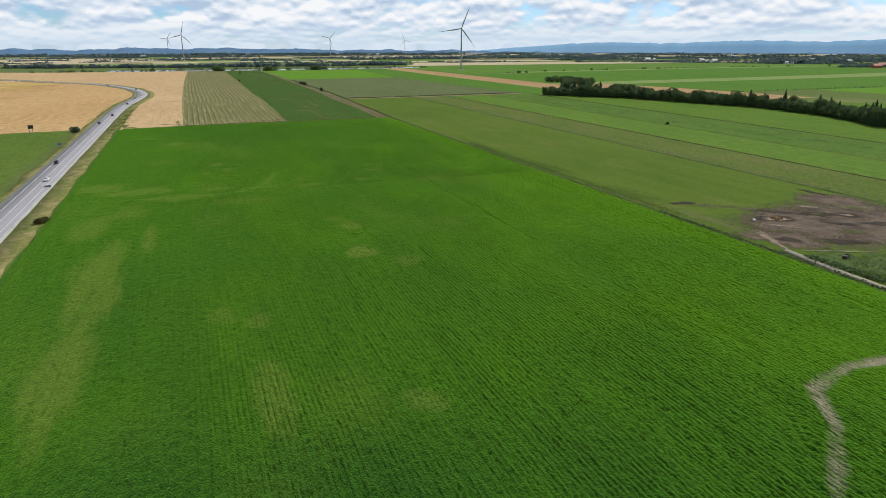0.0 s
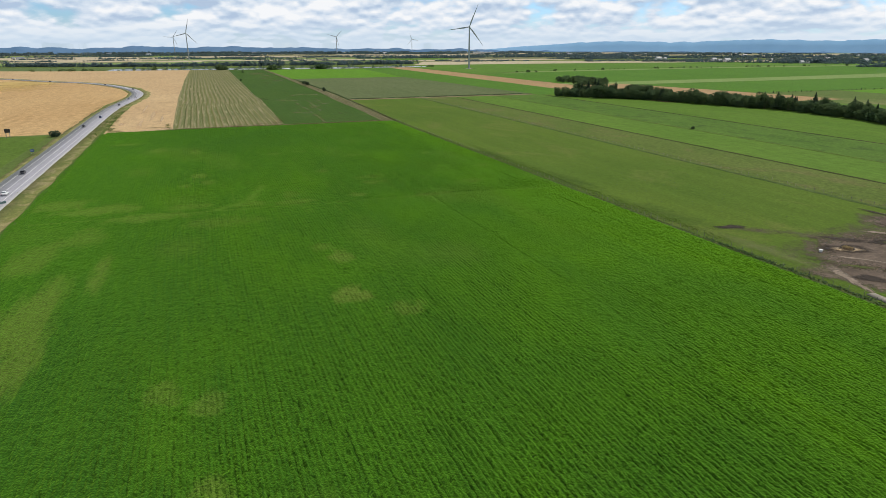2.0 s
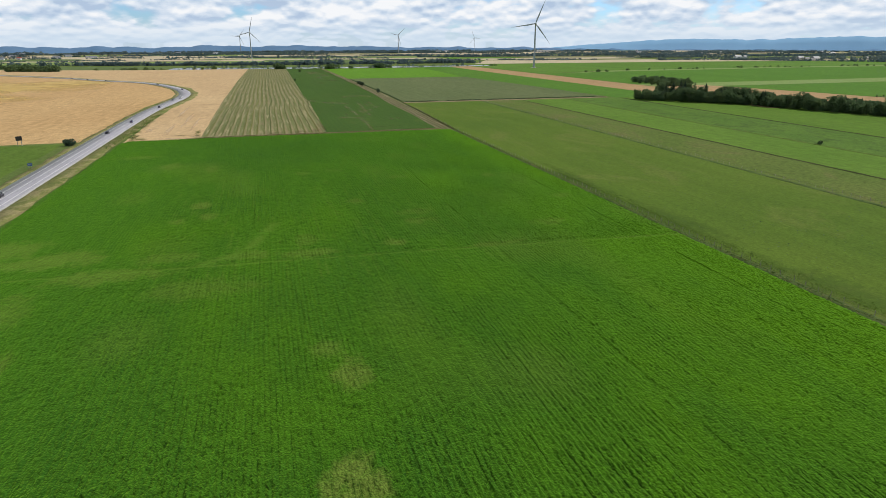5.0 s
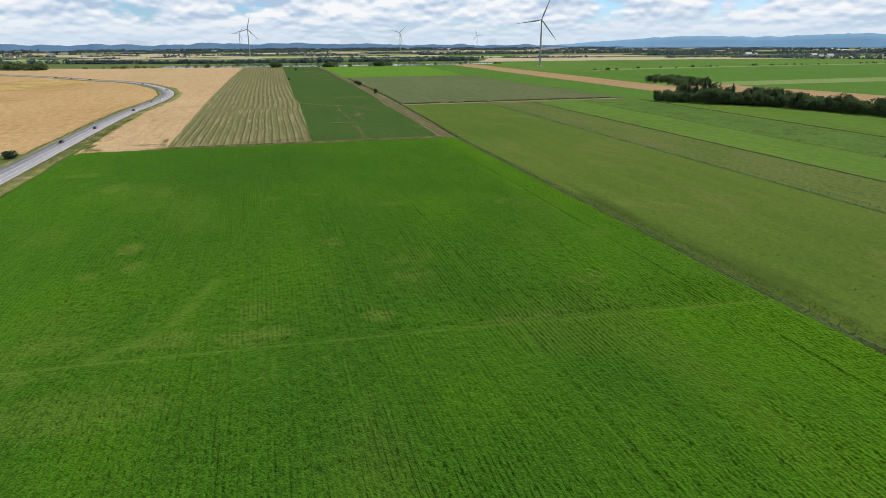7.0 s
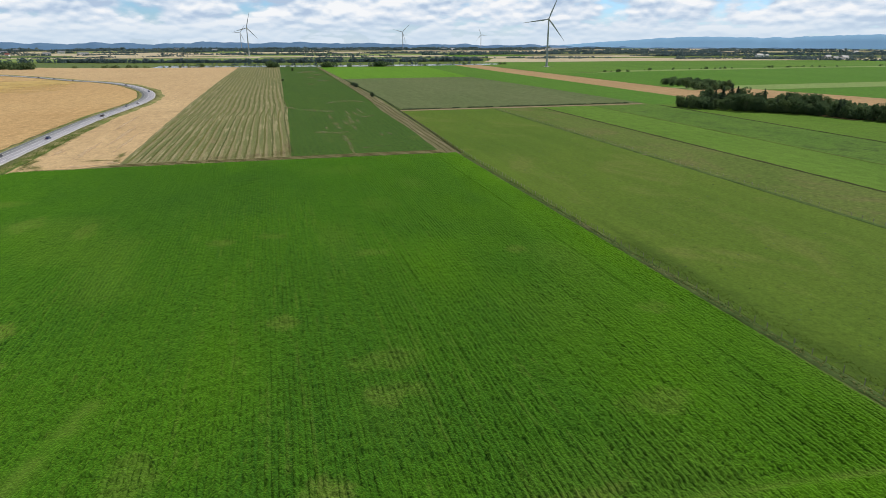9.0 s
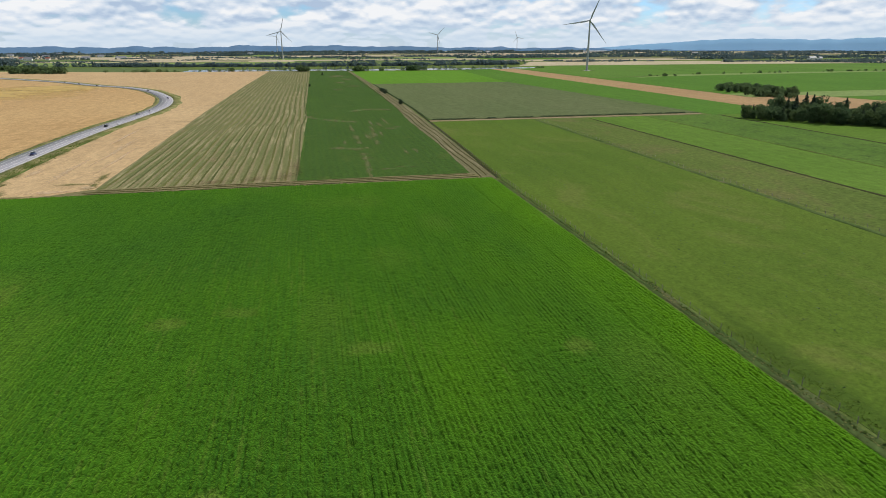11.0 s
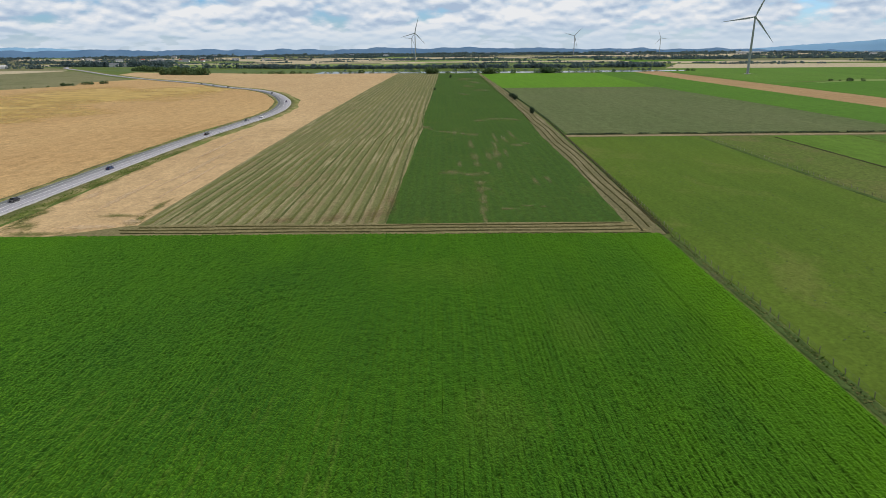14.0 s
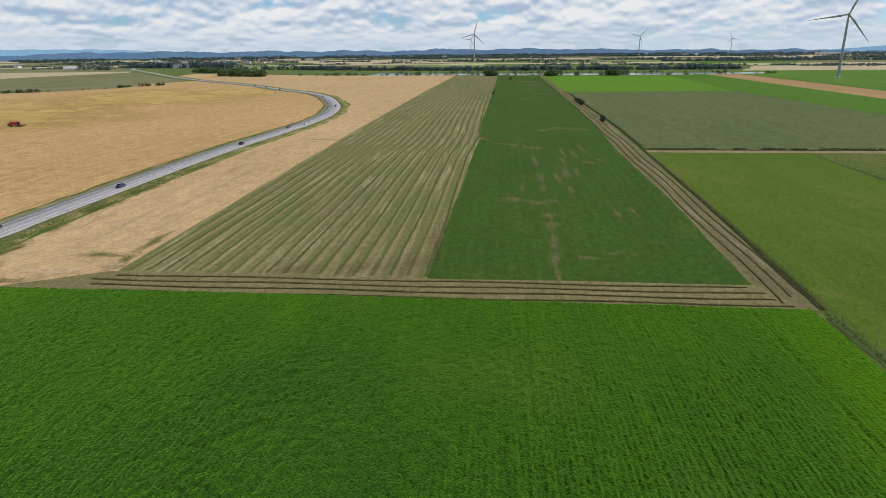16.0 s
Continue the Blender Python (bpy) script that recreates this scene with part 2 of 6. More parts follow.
M["turbine_green"] = field_mat("crop_round_turbine", (0.070, 0.160, 0.020), (0.105, 0.195, 0.030), fine=0.3, patch=0.008, along=0.02)
M["left_meadow"] = field_mat("grazed_meadow", (0.070, 0.132, 0.016), (0.100, 0.156, 0.026), fine=0.6, patch=0.02, spots=(0.15, 0.145, 0.045), spot_scale=0.03, spot_at=0.56)
M["headland"] = field_mat("headland_ground", (0.150, 0.135, 0.062), (0.225, 0.192, 0.098), fine=1.4, patch=0.06, cross=(0.29, 0.24, 0.135), mid=0.8, mottle=0.34)
M["dark_strip"] = field_mat("dense_green_crop", (0.033, 0.080, 0.014), (0.046, 0.098, 0.016), fine=1.8, patch=0.02, rows=(3.6, (0.056, 0.108, 0.014), 0.35), spots=(0.072, 0.112, 0.022), spot_scale=0.06, spot_at=0.55, mid=0.6, mottle=0.36, bump=0.8)
M["grey_field"] = field_mat("flowering_crop", (0.092, 0.122, 0.048), (0.116, 0.136, 0.060), fine=0.7, patch=0.012, mottle=0.3)
M["light_green"] = field_mat("young_grass", (0.085, 0.205, 0.012), (0.105, 0.235, 0.018), fine=0.7, patch=0.012)
M["deep_green"] = field_mat("clover_field", (0.062, 0.155, 0.016), (0.078, 0.176, 0.020), fine=0.7, patch=0.012)
M["brown"] = field_mat("bare_brown_field", (0.32, 0.20, 0.105), (0.39, 0.255, 0.135), fine=0.6, patch=0.012)
# green of the far plain, greyed in its colour for distance haze
M["hazed_green"] = field_mat("far_green_field", (0.090, 0.132, 0.048), (0.115, 0.158, 0.060), fine=0.3, patch=0.006)
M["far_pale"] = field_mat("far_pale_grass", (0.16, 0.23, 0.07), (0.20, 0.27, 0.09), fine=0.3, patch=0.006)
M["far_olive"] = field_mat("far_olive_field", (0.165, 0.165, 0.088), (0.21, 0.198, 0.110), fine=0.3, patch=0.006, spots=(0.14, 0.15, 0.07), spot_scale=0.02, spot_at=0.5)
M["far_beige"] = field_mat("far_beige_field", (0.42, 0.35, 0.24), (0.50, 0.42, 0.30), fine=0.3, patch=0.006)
M["verge"] = field_mat("verge_grass", (0.105, 0.140, 0.034), (0.205, 0.190, 0.075), fine=0.8, patch=0.08, spots=(0.30, 0.25, 0.13), spot_scale=0.12, spot_at=0.47)
M["track"] = field_mat("mown_track", (0.125, 0.118, 0.060), (0.185, 0.162, 0.088), fine=1.4, patch=0.05, along=0.5, mid=0.8, mottle=0.34, streaks=(0.27, 0.23, 0.145))
M["dirt_track"] = field_mat("sandy_track", (0.23, 0.175, 0.105), (0.30, 0.23, 0.145), fine=0.9, patch=0.05)
M["asphalt"] = field_mat("worn_asphalt", (0.29, 0.283, 0.32), (0.33, 0.323, 0.36), fine=1.2, patch=0.03, along=0.9, bump=0.1, mottle=0.05)
M["shoulder"] = field_mat("gravel_shoulder", (0.36, 0.355, 0.35), (0.42, 0.415, 0.41), fine=1.2, patch=0.06, bump=0.2, mottle=0.08)
M["line"] = plain_mat("road_paint", (0.68, 0.68, 0.67), 0.6, grain=0.8, vary=0.3)
M["ditch"] = field_mat("ditch_bank", (0.045, 0.088, 0.020), (0.085, 0.120, 0.038), fine=0.8, patch=0.08, spots=(0.14, 0.13, 0.072), spot_scale=0.1, spot_at=0.56, mottle=0.4)
M["dark_ditch"] = field_mat("dark_ditch", (0.030, 0.038, 0.016), (0.060, 0.060, 0.028), fine=0.8, patch=0.08)
M["leaf"] = leaf_mat("broad_leaves", (0.078, 0.130, 0.070), (0.150, 0.212, 0.100))
M["needle"] = leaf_mat("needles", (0.060, 0.095, 0.068), (0.095, 0.136, 0.088))
# leaves of distant trees, paled and blued to stand in for air haze
M["hazed_leaf"] = leaf_mat("far_woods", (0.105, 0.155, 0.190), (0.145, 0.198, 0.218))
M["weed"] = leaf_mat("weeds", (0.115, 0.150, 0.050), (0.22, 0.215, 0.10))
M["tussock"] = leaf_mat("tussock_blades", (0.070, 0.125, 0.022), (0.105, 0.155, 0.034))
M["hay"] = leaf_mat("cut_hay", (0.060, 0.064, 0.028), (0.150, 0.138, 0.064))
M["green_hay"] = leaf_mat("green_cut_hay", (0.135, 0.160, 0.058), (0.210, 0.220, 0.088))
M["straw_hay"] = leaf_mat("pale_straw", (0.36, 0.27, 0.15), (0.50, 0.38, 0.22))
M["bark"] = plain_mat("bark", (0.11, 0.085, 0.065), 0.9, grain=6)
M["tower"] = plain_mat("tower_paint", (0.36, 0.38, 0.40), 0.4, grain=0.4, vary=0.05)
M["concrete"] = plain_mat("concrete", (0.42, 0.41, 0.39), 0.9)
M["wood"] = plain_mat("weathered_wood", (0.24, 0.225, 0.20), 0.9, grain=8, vary=0.3)
M["wire"] = plain_mat("steel_wire", (0.20, 0.19, 0.18), 0.6, 0.3)
M["rubber"] = plain_mat("rubber", (0.022, 0.022, 0.024), 0.8)
M["steel"] = plain_mat("steel", (0.45, 0.45, 0.46), 0.4, 0.8)
M["glass"] = plain_mat("dark_glass", (0.03, 0.035, 0.045), 0.1)
M["lamp"] = plain_mat("lamp_glass", (0.75, 0.75, 0.72), 0.2)
M["tail"] = plain_mat("red_lens", (0.45, 0.02, 0.015), 0.3)
M["white"] = plain_mat("white_siding", (0.72, 0.72, 0.70), 0.6)
M["roof_grey"] = plain_mat("grey_roof", (0.20, 0.21, 0.23), 0.6)
M["roof_red"] = plain_mat("red_roof", (0.38, 0.10, 0.07), 0.6)
M["red_paint"] = plain_mat("red_paint", (0.36, 0.045, 0.025), 0.45, grain=1.5, vary=0.25)
M["sign_back"] = plain_mat("sign_board", (0.05, 0.04, 0.035), 0.7)
M["sign_green"] = plain_mat("green_sign", (0.02, 0.13, 0.10), 0.5)
M["sign_blue"] = plain_mat("blue_sign", (0.10, 0.18, 0.40), 0.5)
for key, c in (("car_black", (0.02, 0.02, 0.025)), ("car_white", (0.75, 0.75, 0.75)), ("car_blue", (0.03, 0.05, 0.12)), ("car_grey", (0.16, 0.17, 0.18))):
    M[key] = plain_mat(key, c, 0.3, 0.0, grain=0.5, vary=0.05)


def water_mat():
    m, nt, bs = node_setup("river_water")
    bs.inputs["Base Color"].default_value = (0.10, 0.12, 0.11, 1)
    bs.inputs["Roughness"].default_value = 0.12
    bump_to(nt, bs, noise_fac(nt, 0.6, 3), 0.1, 0.05)
    return m


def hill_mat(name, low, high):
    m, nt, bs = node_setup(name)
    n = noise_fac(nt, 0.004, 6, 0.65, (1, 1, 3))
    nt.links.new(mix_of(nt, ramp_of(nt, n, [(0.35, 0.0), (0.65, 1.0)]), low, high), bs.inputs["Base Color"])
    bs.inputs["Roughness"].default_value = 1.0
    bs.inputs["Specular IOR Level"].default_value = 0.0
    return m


def crop_mat():
    """Leaf canopy: clumps of leaves, shade painted dark into slits where rows do not meet; 'tone' thin yellowish
    stands, 'lush' riper growth, 'drill' how far rows show.
    """
    m, nt, bs = node_setup("crop_canopy")
    N, L = nt.nodes.new, nt.links.new

    def attr(key):
        a = N("ShaderNodeAttribute")
        a.attribute_name = key
        return a.outputs["Fac"]

    def calc(op, a, b=0.0, clamp=False):
        n = N("ShaderNodeMath")
        n.operation, n.use_clamp = op, clamp
        for k, v in enumerate((a, b)):
            if isinstance(v, (int, float)):
                n.inputs[k].default_value = v
            else:
                L(v, n.inputs[k])
        return n.outputs[0]

    def cells(scale, stretch, shift):
        co, mp, v = N("ShaderNodeTexCoord"), N("ShaderNodeMapping"), N("ShaderNodeTexVoronoi")
        mp.inputs["Scale"].default_value, mp.inputs["Location"].default_value = stretch, shift
        L(co.outputs["Object"], mp.inputs[0])
        L(mp.outputs[0], v.inputs["Vector"])
        v.voronoi_dimensions = "2D"
        v.inputs["Scale"].default_value = scale
        return v

    broad = noise_fac(nt, 0.022, 5, 0.62, (1, 0.5, 1), (4, 9, 0))
    mid = noise_fac(nt, 0.62, 4, 0.6, (1.5, 0.10, 1))
    fine = noise_fac(nt, 4.5, 3, 0.65)
    c = mix_of(nt, ramp_of(nt, broad, [(0.32, 0.0), (0.68, 1.0)]), (0.0205, 0.075, 0.0080), (0.0310, 0.098, 0.0066))
    c = mix_of(nt, attr("lush"), c, (0.062, 0.158, 0.0035))
    c = mix_of(nt, ramp_of(nt, mid, [(0.38, 0.0), (0.68, 0.55)]), c, (0.049, 0.135, 0.008))
    c = mix_of(nt, attr("deep"), c, (0.0150, 0.0585, 0.0095))
    c = mix_of(nt, attr("tone"), c, (0.118, 0.158, 0.030))
    # low spots of the canopy get the shade between plants as colour
    c = mix_of(nt, attr("gap_shade"), c, (0.014, 0.040, 0.006))
    # slits between drill rows, broken into dashes, their shade painted near-black green
    co, sep = N("ShaderNodeTexCoord"), N("ShaderNodeSeparateXYZ")
    L(co.outputs["Object"], sep.inputs[0])
    sway = noise_fac(nt, 0.045, 2, 0.5, (1, 0.4, 1), (2, 7, 0))
    wobble = noise_fac(nt, 1.6, 3, 0.6, (0.5, 1, 1), (6, 1, 0))
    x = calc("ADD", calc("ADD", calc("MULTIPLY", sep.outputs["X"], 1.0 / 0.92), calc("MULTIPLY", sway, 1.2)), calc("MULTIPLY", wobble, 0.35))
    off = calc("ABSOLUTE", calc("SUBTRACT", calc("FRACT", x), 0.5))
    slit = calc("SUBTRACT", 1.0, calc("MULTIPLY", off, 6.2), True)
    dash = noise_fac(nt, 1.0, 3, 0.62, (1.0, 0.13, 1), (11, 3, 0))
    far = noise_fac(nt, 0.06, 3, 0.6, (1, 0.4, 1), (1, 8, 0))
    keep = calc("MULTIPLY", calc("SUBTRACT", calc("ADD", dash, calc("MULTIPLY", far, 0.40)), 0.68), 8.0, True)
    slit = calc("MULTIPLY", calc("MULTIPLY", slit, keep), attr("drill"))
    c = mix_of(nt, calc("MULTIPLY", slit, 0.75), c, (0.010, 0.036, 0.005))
    # small hollows between weak plants, with shade coloured in
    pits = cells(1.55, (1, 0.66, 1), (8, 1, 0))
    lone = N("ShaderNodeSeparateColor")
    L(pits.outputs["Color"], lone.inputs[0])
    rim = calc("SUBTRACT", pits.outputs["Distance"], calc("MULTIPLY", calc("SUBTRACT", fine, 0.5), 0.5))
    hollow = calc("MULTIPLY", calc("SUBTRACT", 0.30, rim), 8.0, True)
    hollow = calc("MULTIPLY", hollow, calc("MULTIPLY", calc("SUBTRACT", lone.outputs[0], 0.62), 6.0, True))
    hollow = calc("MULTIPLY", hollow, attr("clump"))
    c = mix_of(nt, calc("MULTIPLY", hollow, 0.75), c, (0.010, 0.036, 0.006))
    bare = attr("bare")
    c = mix_of(nt, ramp_of(nt, bare, [(0.16, 0.0), (0.40, 0.42), (0.78, 0.95)]), c, (0.29, 0.235, 0.19))
    # plants differ in tone at random; shade is painted in between leaf clumps
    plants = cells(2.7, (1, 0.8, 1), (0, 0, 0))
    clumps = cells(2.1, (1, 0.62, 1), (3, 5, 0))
    crevice_shade = mix_of(nt, attr("clump"), (1.0, 1.0, 1.0), ramp_of(nt, clumps.outputs["Distance"], [(0.20, 1.10), (0.48, 1.02), (0.72, 0.62)]))
    c = mix_of(nt, 1.0, c, crevice_shade, "MULTIPLY")
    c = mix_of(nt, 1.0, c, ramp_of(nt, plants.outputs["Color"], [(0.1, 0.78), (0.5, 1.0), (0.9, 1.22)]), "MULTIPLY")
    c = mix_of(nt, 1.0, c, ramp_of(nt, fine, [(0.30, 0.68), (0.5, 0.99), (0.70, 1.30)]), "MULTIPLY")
    L(c, bs.inputs["Base Color"])
    bs.inputs["Roughness"].default_value = 0.8
    bs.inputs["Specular IOR Level"].default_value = 0.015
    bs.inputs["Sheen Weight"].default_value, bs.inputs["Sheen Roughness"].default_value = 0.28, 0.5
    bs.inputs["Sheen Tint"].default_value = (0.46, 1.0, 0.07, 1)
    ridge_up = calc("MULTIPLY", calc("MULTIPLY", off, 1.5), attr("drill"))
    dome = calc("SUBTRACT", calc("SUBTRACT", calc("ADD", calc("MULTIPLY", fine, 0.40), ridge_up), plants.outputs["Distance"]), calc("ADD", calc("MULTIPLY", slit, 0.6), calc("MULTIPLY", clumps.outputs["Distance"], 0.7)))
    bump_to(nt, bs, dome, 0.85, 0.22)
    return m


M["water"] = water_mat()
M["crop"] = crop_mat()
# the blue of both ridges is air haze mixed into their base colours
M["hill"] = hill_mat("hazed_wooded_hills", (0.098, 0.182, 0.300), (0.130, 0.218, 0.340))
M["mountain"] = hill_mat("hazed_mountains", (0.215, 0.385, 0.57), (0.235, 0.405, 0.59))
M["soil"] = soft_mat("trampled_soil", (0.078, 0.058, 0.042), (0.158, 0.120, 0.090), 1.1, 0.95, 0.36)
M["pale_soil"] = soft_mat("dry_pale_soil", (0.30, 0.240, 0.185), (0.22, 0.175, 0.132), 1.0, 0.85, 0.46)
M["scuff"] = soft_mat("scuffed_soil", (0.11, 0.085, 0.060), (0.145, 0.120, 0.075), 1.0, 0.62, 0.52, 0.5)
M["fresh"] = soft_mat("fresh_grass", (0.057, 0.117, 0.015), (0.074, 0.134, 0.020), 0.7, 0.34, 0.42, 0.5)
M["gravel"] = field_mat("track_gravel", (0.24, 0.215, 0.18), (0.31, 0.28, 0.24), fine=1.4, patch=0.05, mottle=0.2)
M["wet_soil"] = soft_mat("dark_wet_soil", (0.030, 0.024, 0.019), (0.060, 0.046, 0.036), 0.9, 0.9, 0.37)
M["thin"] = soft_mat("thin_dry_stand", (0.21, 0.220, 0.085), (0.14, 0.165, 0.055), 1.5, 0.52, 0.42, 0.42)
M["bleached"] = soft_mat("bleached_dry_stand", (0.24, 0.210, 0.100), (0.165, 0.185, 0.070), 1.9, 0.50, 0.46, 0.50, 0.30)
M["russet"] = soft_mat("russet_litter", (0.22, 0.115, 0.065), (0.17, 0.115, 0.06), 1.4, 0.30, 0.46, 0.46)
M["straw"] = soft_mat("loose_straw", (0.64, 0.49, 0.31), (0.58, 0.43, 0.26), 0.6, 0.6, 0.45, 0.6)
M["moss"] = soft_mat("short_green_regrowth", (0.085, 0.13, 0.022), (0.15, 0.165, 0.045), 1.0, 0.62, 0.46, 0.5)
M["meadow_patch"] = soft_mat("dark_island_grass", (0.050, 0.090, 0.018), (0.075, 0.115, 0.025), 0.6, 1.0, 0.30, 0.8)
M["gold"] = soft_mat("golden_ripening", (0.54, 0.385, 0.135), (0.58, 0.42, 0.16), 0.05, 0.75, 0.34, 0.6)


# ---------------------------------------------------------------- building helpers
rng = np.random.default_rng(7)


def mesh_np(name, verts, quads, smooth=False):
    me = bpy.data.meshes.new(name)
    verts, quads = np.asarray(verts, np.float32), np.asarray(quads, np.int32)
    k = quads.shape[1]
    me.vertices.add(len(verts))
    me.vertices.foreach_set("co", verts.ravel())
    me.loops.add(quads.size)
    me.loops.foreach_set("vertex_index", quads.ravel())
    me.polygons.add(len(quads))
    me.polygons.foreach_set("loop_start", np.arange(0, quads.size, k, dtype=np.int32))
    me.polygons.foreach_set("loop_total", np.full(len(quads), k, np.int32))
    if smooth:
        me.polygons.foreach_set("use_smooth", np.ones(len(quads), bool))
    me.update(calc_edges=True)
    return me


def from_bm(name, bm):
    me = bpy.data.meshes.new(name)
    bm.normal_update()
    bm.to_mesh(me)
    bm.free()
    return me


def part(name, bm, material, parent=None, label=""):
    """One mesh object from a bmesh or a mesh, under a thing or a part."""
    me = from_bm(name, bm) if isinstance(bm, bmesh.types.BMesh) else bm
    me.materials.append(M[material])
    ob = new(name, me)
    if parent is not None:
        ob.parent = parent
    if label:
        ob["label"] = label
    return ob


def box(bm, cx, cy, cz, sx, sy, sz, turn=0.0, bevel=0.0):
    r = bmesh.ops.create_cube(bm, size=1.0, matrix=pose(cx, cy, cz, 0, 0, turn) @ Matrix.Diagonal((sx, sy, sz, 1)))
    if bevel:
        edges = list({e for v in r["verts"] for e in v.link_edges})
        bmesh.ops.bevel(bm, geom=edges, offset=bevel, segments=2, affect="EDGES", profile=0.5)
    return bm


def cone(bm, r1, r2, depth, m, segments=16):
    bmesh.ops.create_cone(bm, cap_ends=True, segments=segments, radius1=r1, radius2=r2, depth=depth, matrix=m)
    return bm


def ragged(corners, step, jitter):
    """A closed outline with straight sides broken into uneven steps."""
    r = random.Random(len(corners) * 13 + int(abs(corners[0][0]) + abs(corners[0][1])))
    out = []
    for (x0, y0), (x1, y1) in zip(corners, corners[1:] + corners[:1]):
        n = max(1, int(math.hypot(x1 - x0, y1 - y0) / step))
        for i in range(n):
            f, j = i / n, (r.uniform(-jitter, jitter) if i else 0)
            dx, dy = (y1 - y0), -(x1 - x0)
            d = max(1e-6, math.hypot(dx, dy))
            out.append((x0 + (x1 - x0) * f + dx / d * j, y0 + (y1 - y0) * f + dy / d * j))
    return out


def sheet(name, corners, z, material, label, step=14, jitter=0.45, category="field"):
    """A plot of land: a low slab whose rim goes down into the ground."""
    bm = bmesh.new()
    pts = ragged(corners, step, jitter)
    top = [bm.verts.new((x, y, z)) for x, y in pts]
    low = [bm.verts.new((x, y, -0.3)) for x, y in pts]
    f = bm.faces.new(top)
    for i in range(len(pts)):
        j = (i + 1) % len(pts)
        bm.faces.new((top[i], low[i], low[j], top[j]))
    if f.normal.z < 0:
        bmesh.ops.reverse_faces(bm, faces=bm.faces[:])
    bmesh.ops.triangulate(bm, faces=[f])
    bmesh.ops.recalc_face_normals(bm, faces=bm.faces[:])
    ob = part(name, bm, material)
    return tagged(ob, label, category, kind="structure")


def rect(x0, x1, y0, y1):
    return [(x0, y0), (x1, y0), (x1, y1), (x0, y1)]


def ribbon(name, centre, offsets, z, material, label, category, wobble=0.0):
    """A strip that follows a centre line between two side offsets."""
    pts = np.array(centre, float)
    d = np.gradient(pts, axis=0)
    d /= np.linalg.norm(d, axis=1)[:, None]
    side = np.stack([d[:, 1], -d[:, 0]], 1)
    w = rng.uniform(-wobble, wobble, (len(pts), 2))
    a, b = pts + side * (offsets[0] + w[:, :1]), pts + side * (offsets[1] + w[:, 1:])
    zz = np.full((len(pts), 1), z)
    verts = np.vstack([np.hstack([a, zz]), np.hstack([b, zz]), np.hstack([a, zz * 0 - 0.2]), np.hstack([b, zz * 0 - 0.2])])
    n = len(pts)
    i = np.arange(n - 1)
    quads = np.vstack([np.stack([i, n + i, n + i + 1, i + 1], 1), np.stack([2 * n + i, i, i + 1, 2 * n + i + 1], 1),
                       np.stack([n + i, 3 * n + i, 3 * n + i + 1, n + i + 1], 1)])
    return tagged(part(name, mesh_np(name, verts, quads), material), label, category, kind="structure")


def blot(name, cx, cy, rx, ry, z, material, label, turn=0.0, parent=None):
    """An uneven patch with a frayed rim lying on the ground."""
    k, rings = 40, 7
    ang = np.linspace(0, 2 * np.pi, k, endpoint=False)
    wav = 1 + 0.16 * np.sin(ang * 2 + cx) + 0.13 * np.sin(ang * 3 + cy) + 0.09 * np.sin(ang * 5 + cx * 2) + rng.uniform(-0.05, 0.05, k)
    verts, soft = [(cx, cy, z)], [1.0]
    t = radians(turn)
    for r in range(1, rings + 1):
        f = r / rings
        x, y = np.cos(ang) * wav * rx * f, np.sin(ang) * wav * ry * f
        verts += list(zip(cx + x * math.cos(t) - y * math.sin(t), cy + x * math.sin(t) + y * math.cos(t), [z] * k))
        soft += [1 - f] * k
    faces = [(0, 1 + i, 1 + (i + 1) % k) for i in range(k)]
    for r in range(rings - 1):
        o = 1 + r * k
        faces += [(o + i, o + k + i, o + k + (i + 1) % k, o + (i + 1) % k) for i in range(k)]
    me = bpy.data.meshes.new(name)
    me.from_pydata(verts, [], faces)
    me.attributes.new("soft", "FLOAT", "POINT").data.foreach_set("value", soft)
    ob = part(name, me, material, parent)
    return ob if parent else tagged(ob, label, "patch", kind="structure")


def leaf_quads(centres, sizes, r):
    """Small leaf clumps: one bent quad each, turned at random."""
    n = len(centres)
    q = r.normal(size=(n, 3))
    q /= np.linalg.norm(q, axis=1)[:, None]
    h = np.cross(q, r.normal(size=(n, 3)))
    h /= np.linalg.norm(h, axis=1)[:, None]
    s = np.asarray(sizes)[:, None] * 0.5
    w = np.cross(q, h)
    c = np.asarray(centres)
    k = r.uniform(0.6, 1.3, (n, 4, 1))
    v = np.stack([c - q * s * k[:, 0] , c + h * s * k[:, 1], c + q * s * k[:, 2], c - h * s * k[:, 3]], 1)
    v[:, 1] += w * s * 0.35
    v[:, 3] += w * s * 0.35
    return v.reshape(-1, 3), np.arange(4 * n).reshape(-1, 4)


def on_blob(n, centre, radii, r):
    """Points over the outer shell of an uneven blob."""
    p = r.normal(size=(n, 3))
    p /= np.linalg.norm(p, axis=1)[:, None]
    p *= r.uniform(0.72, 1.08, (n, 1))
    return p * radii + centre


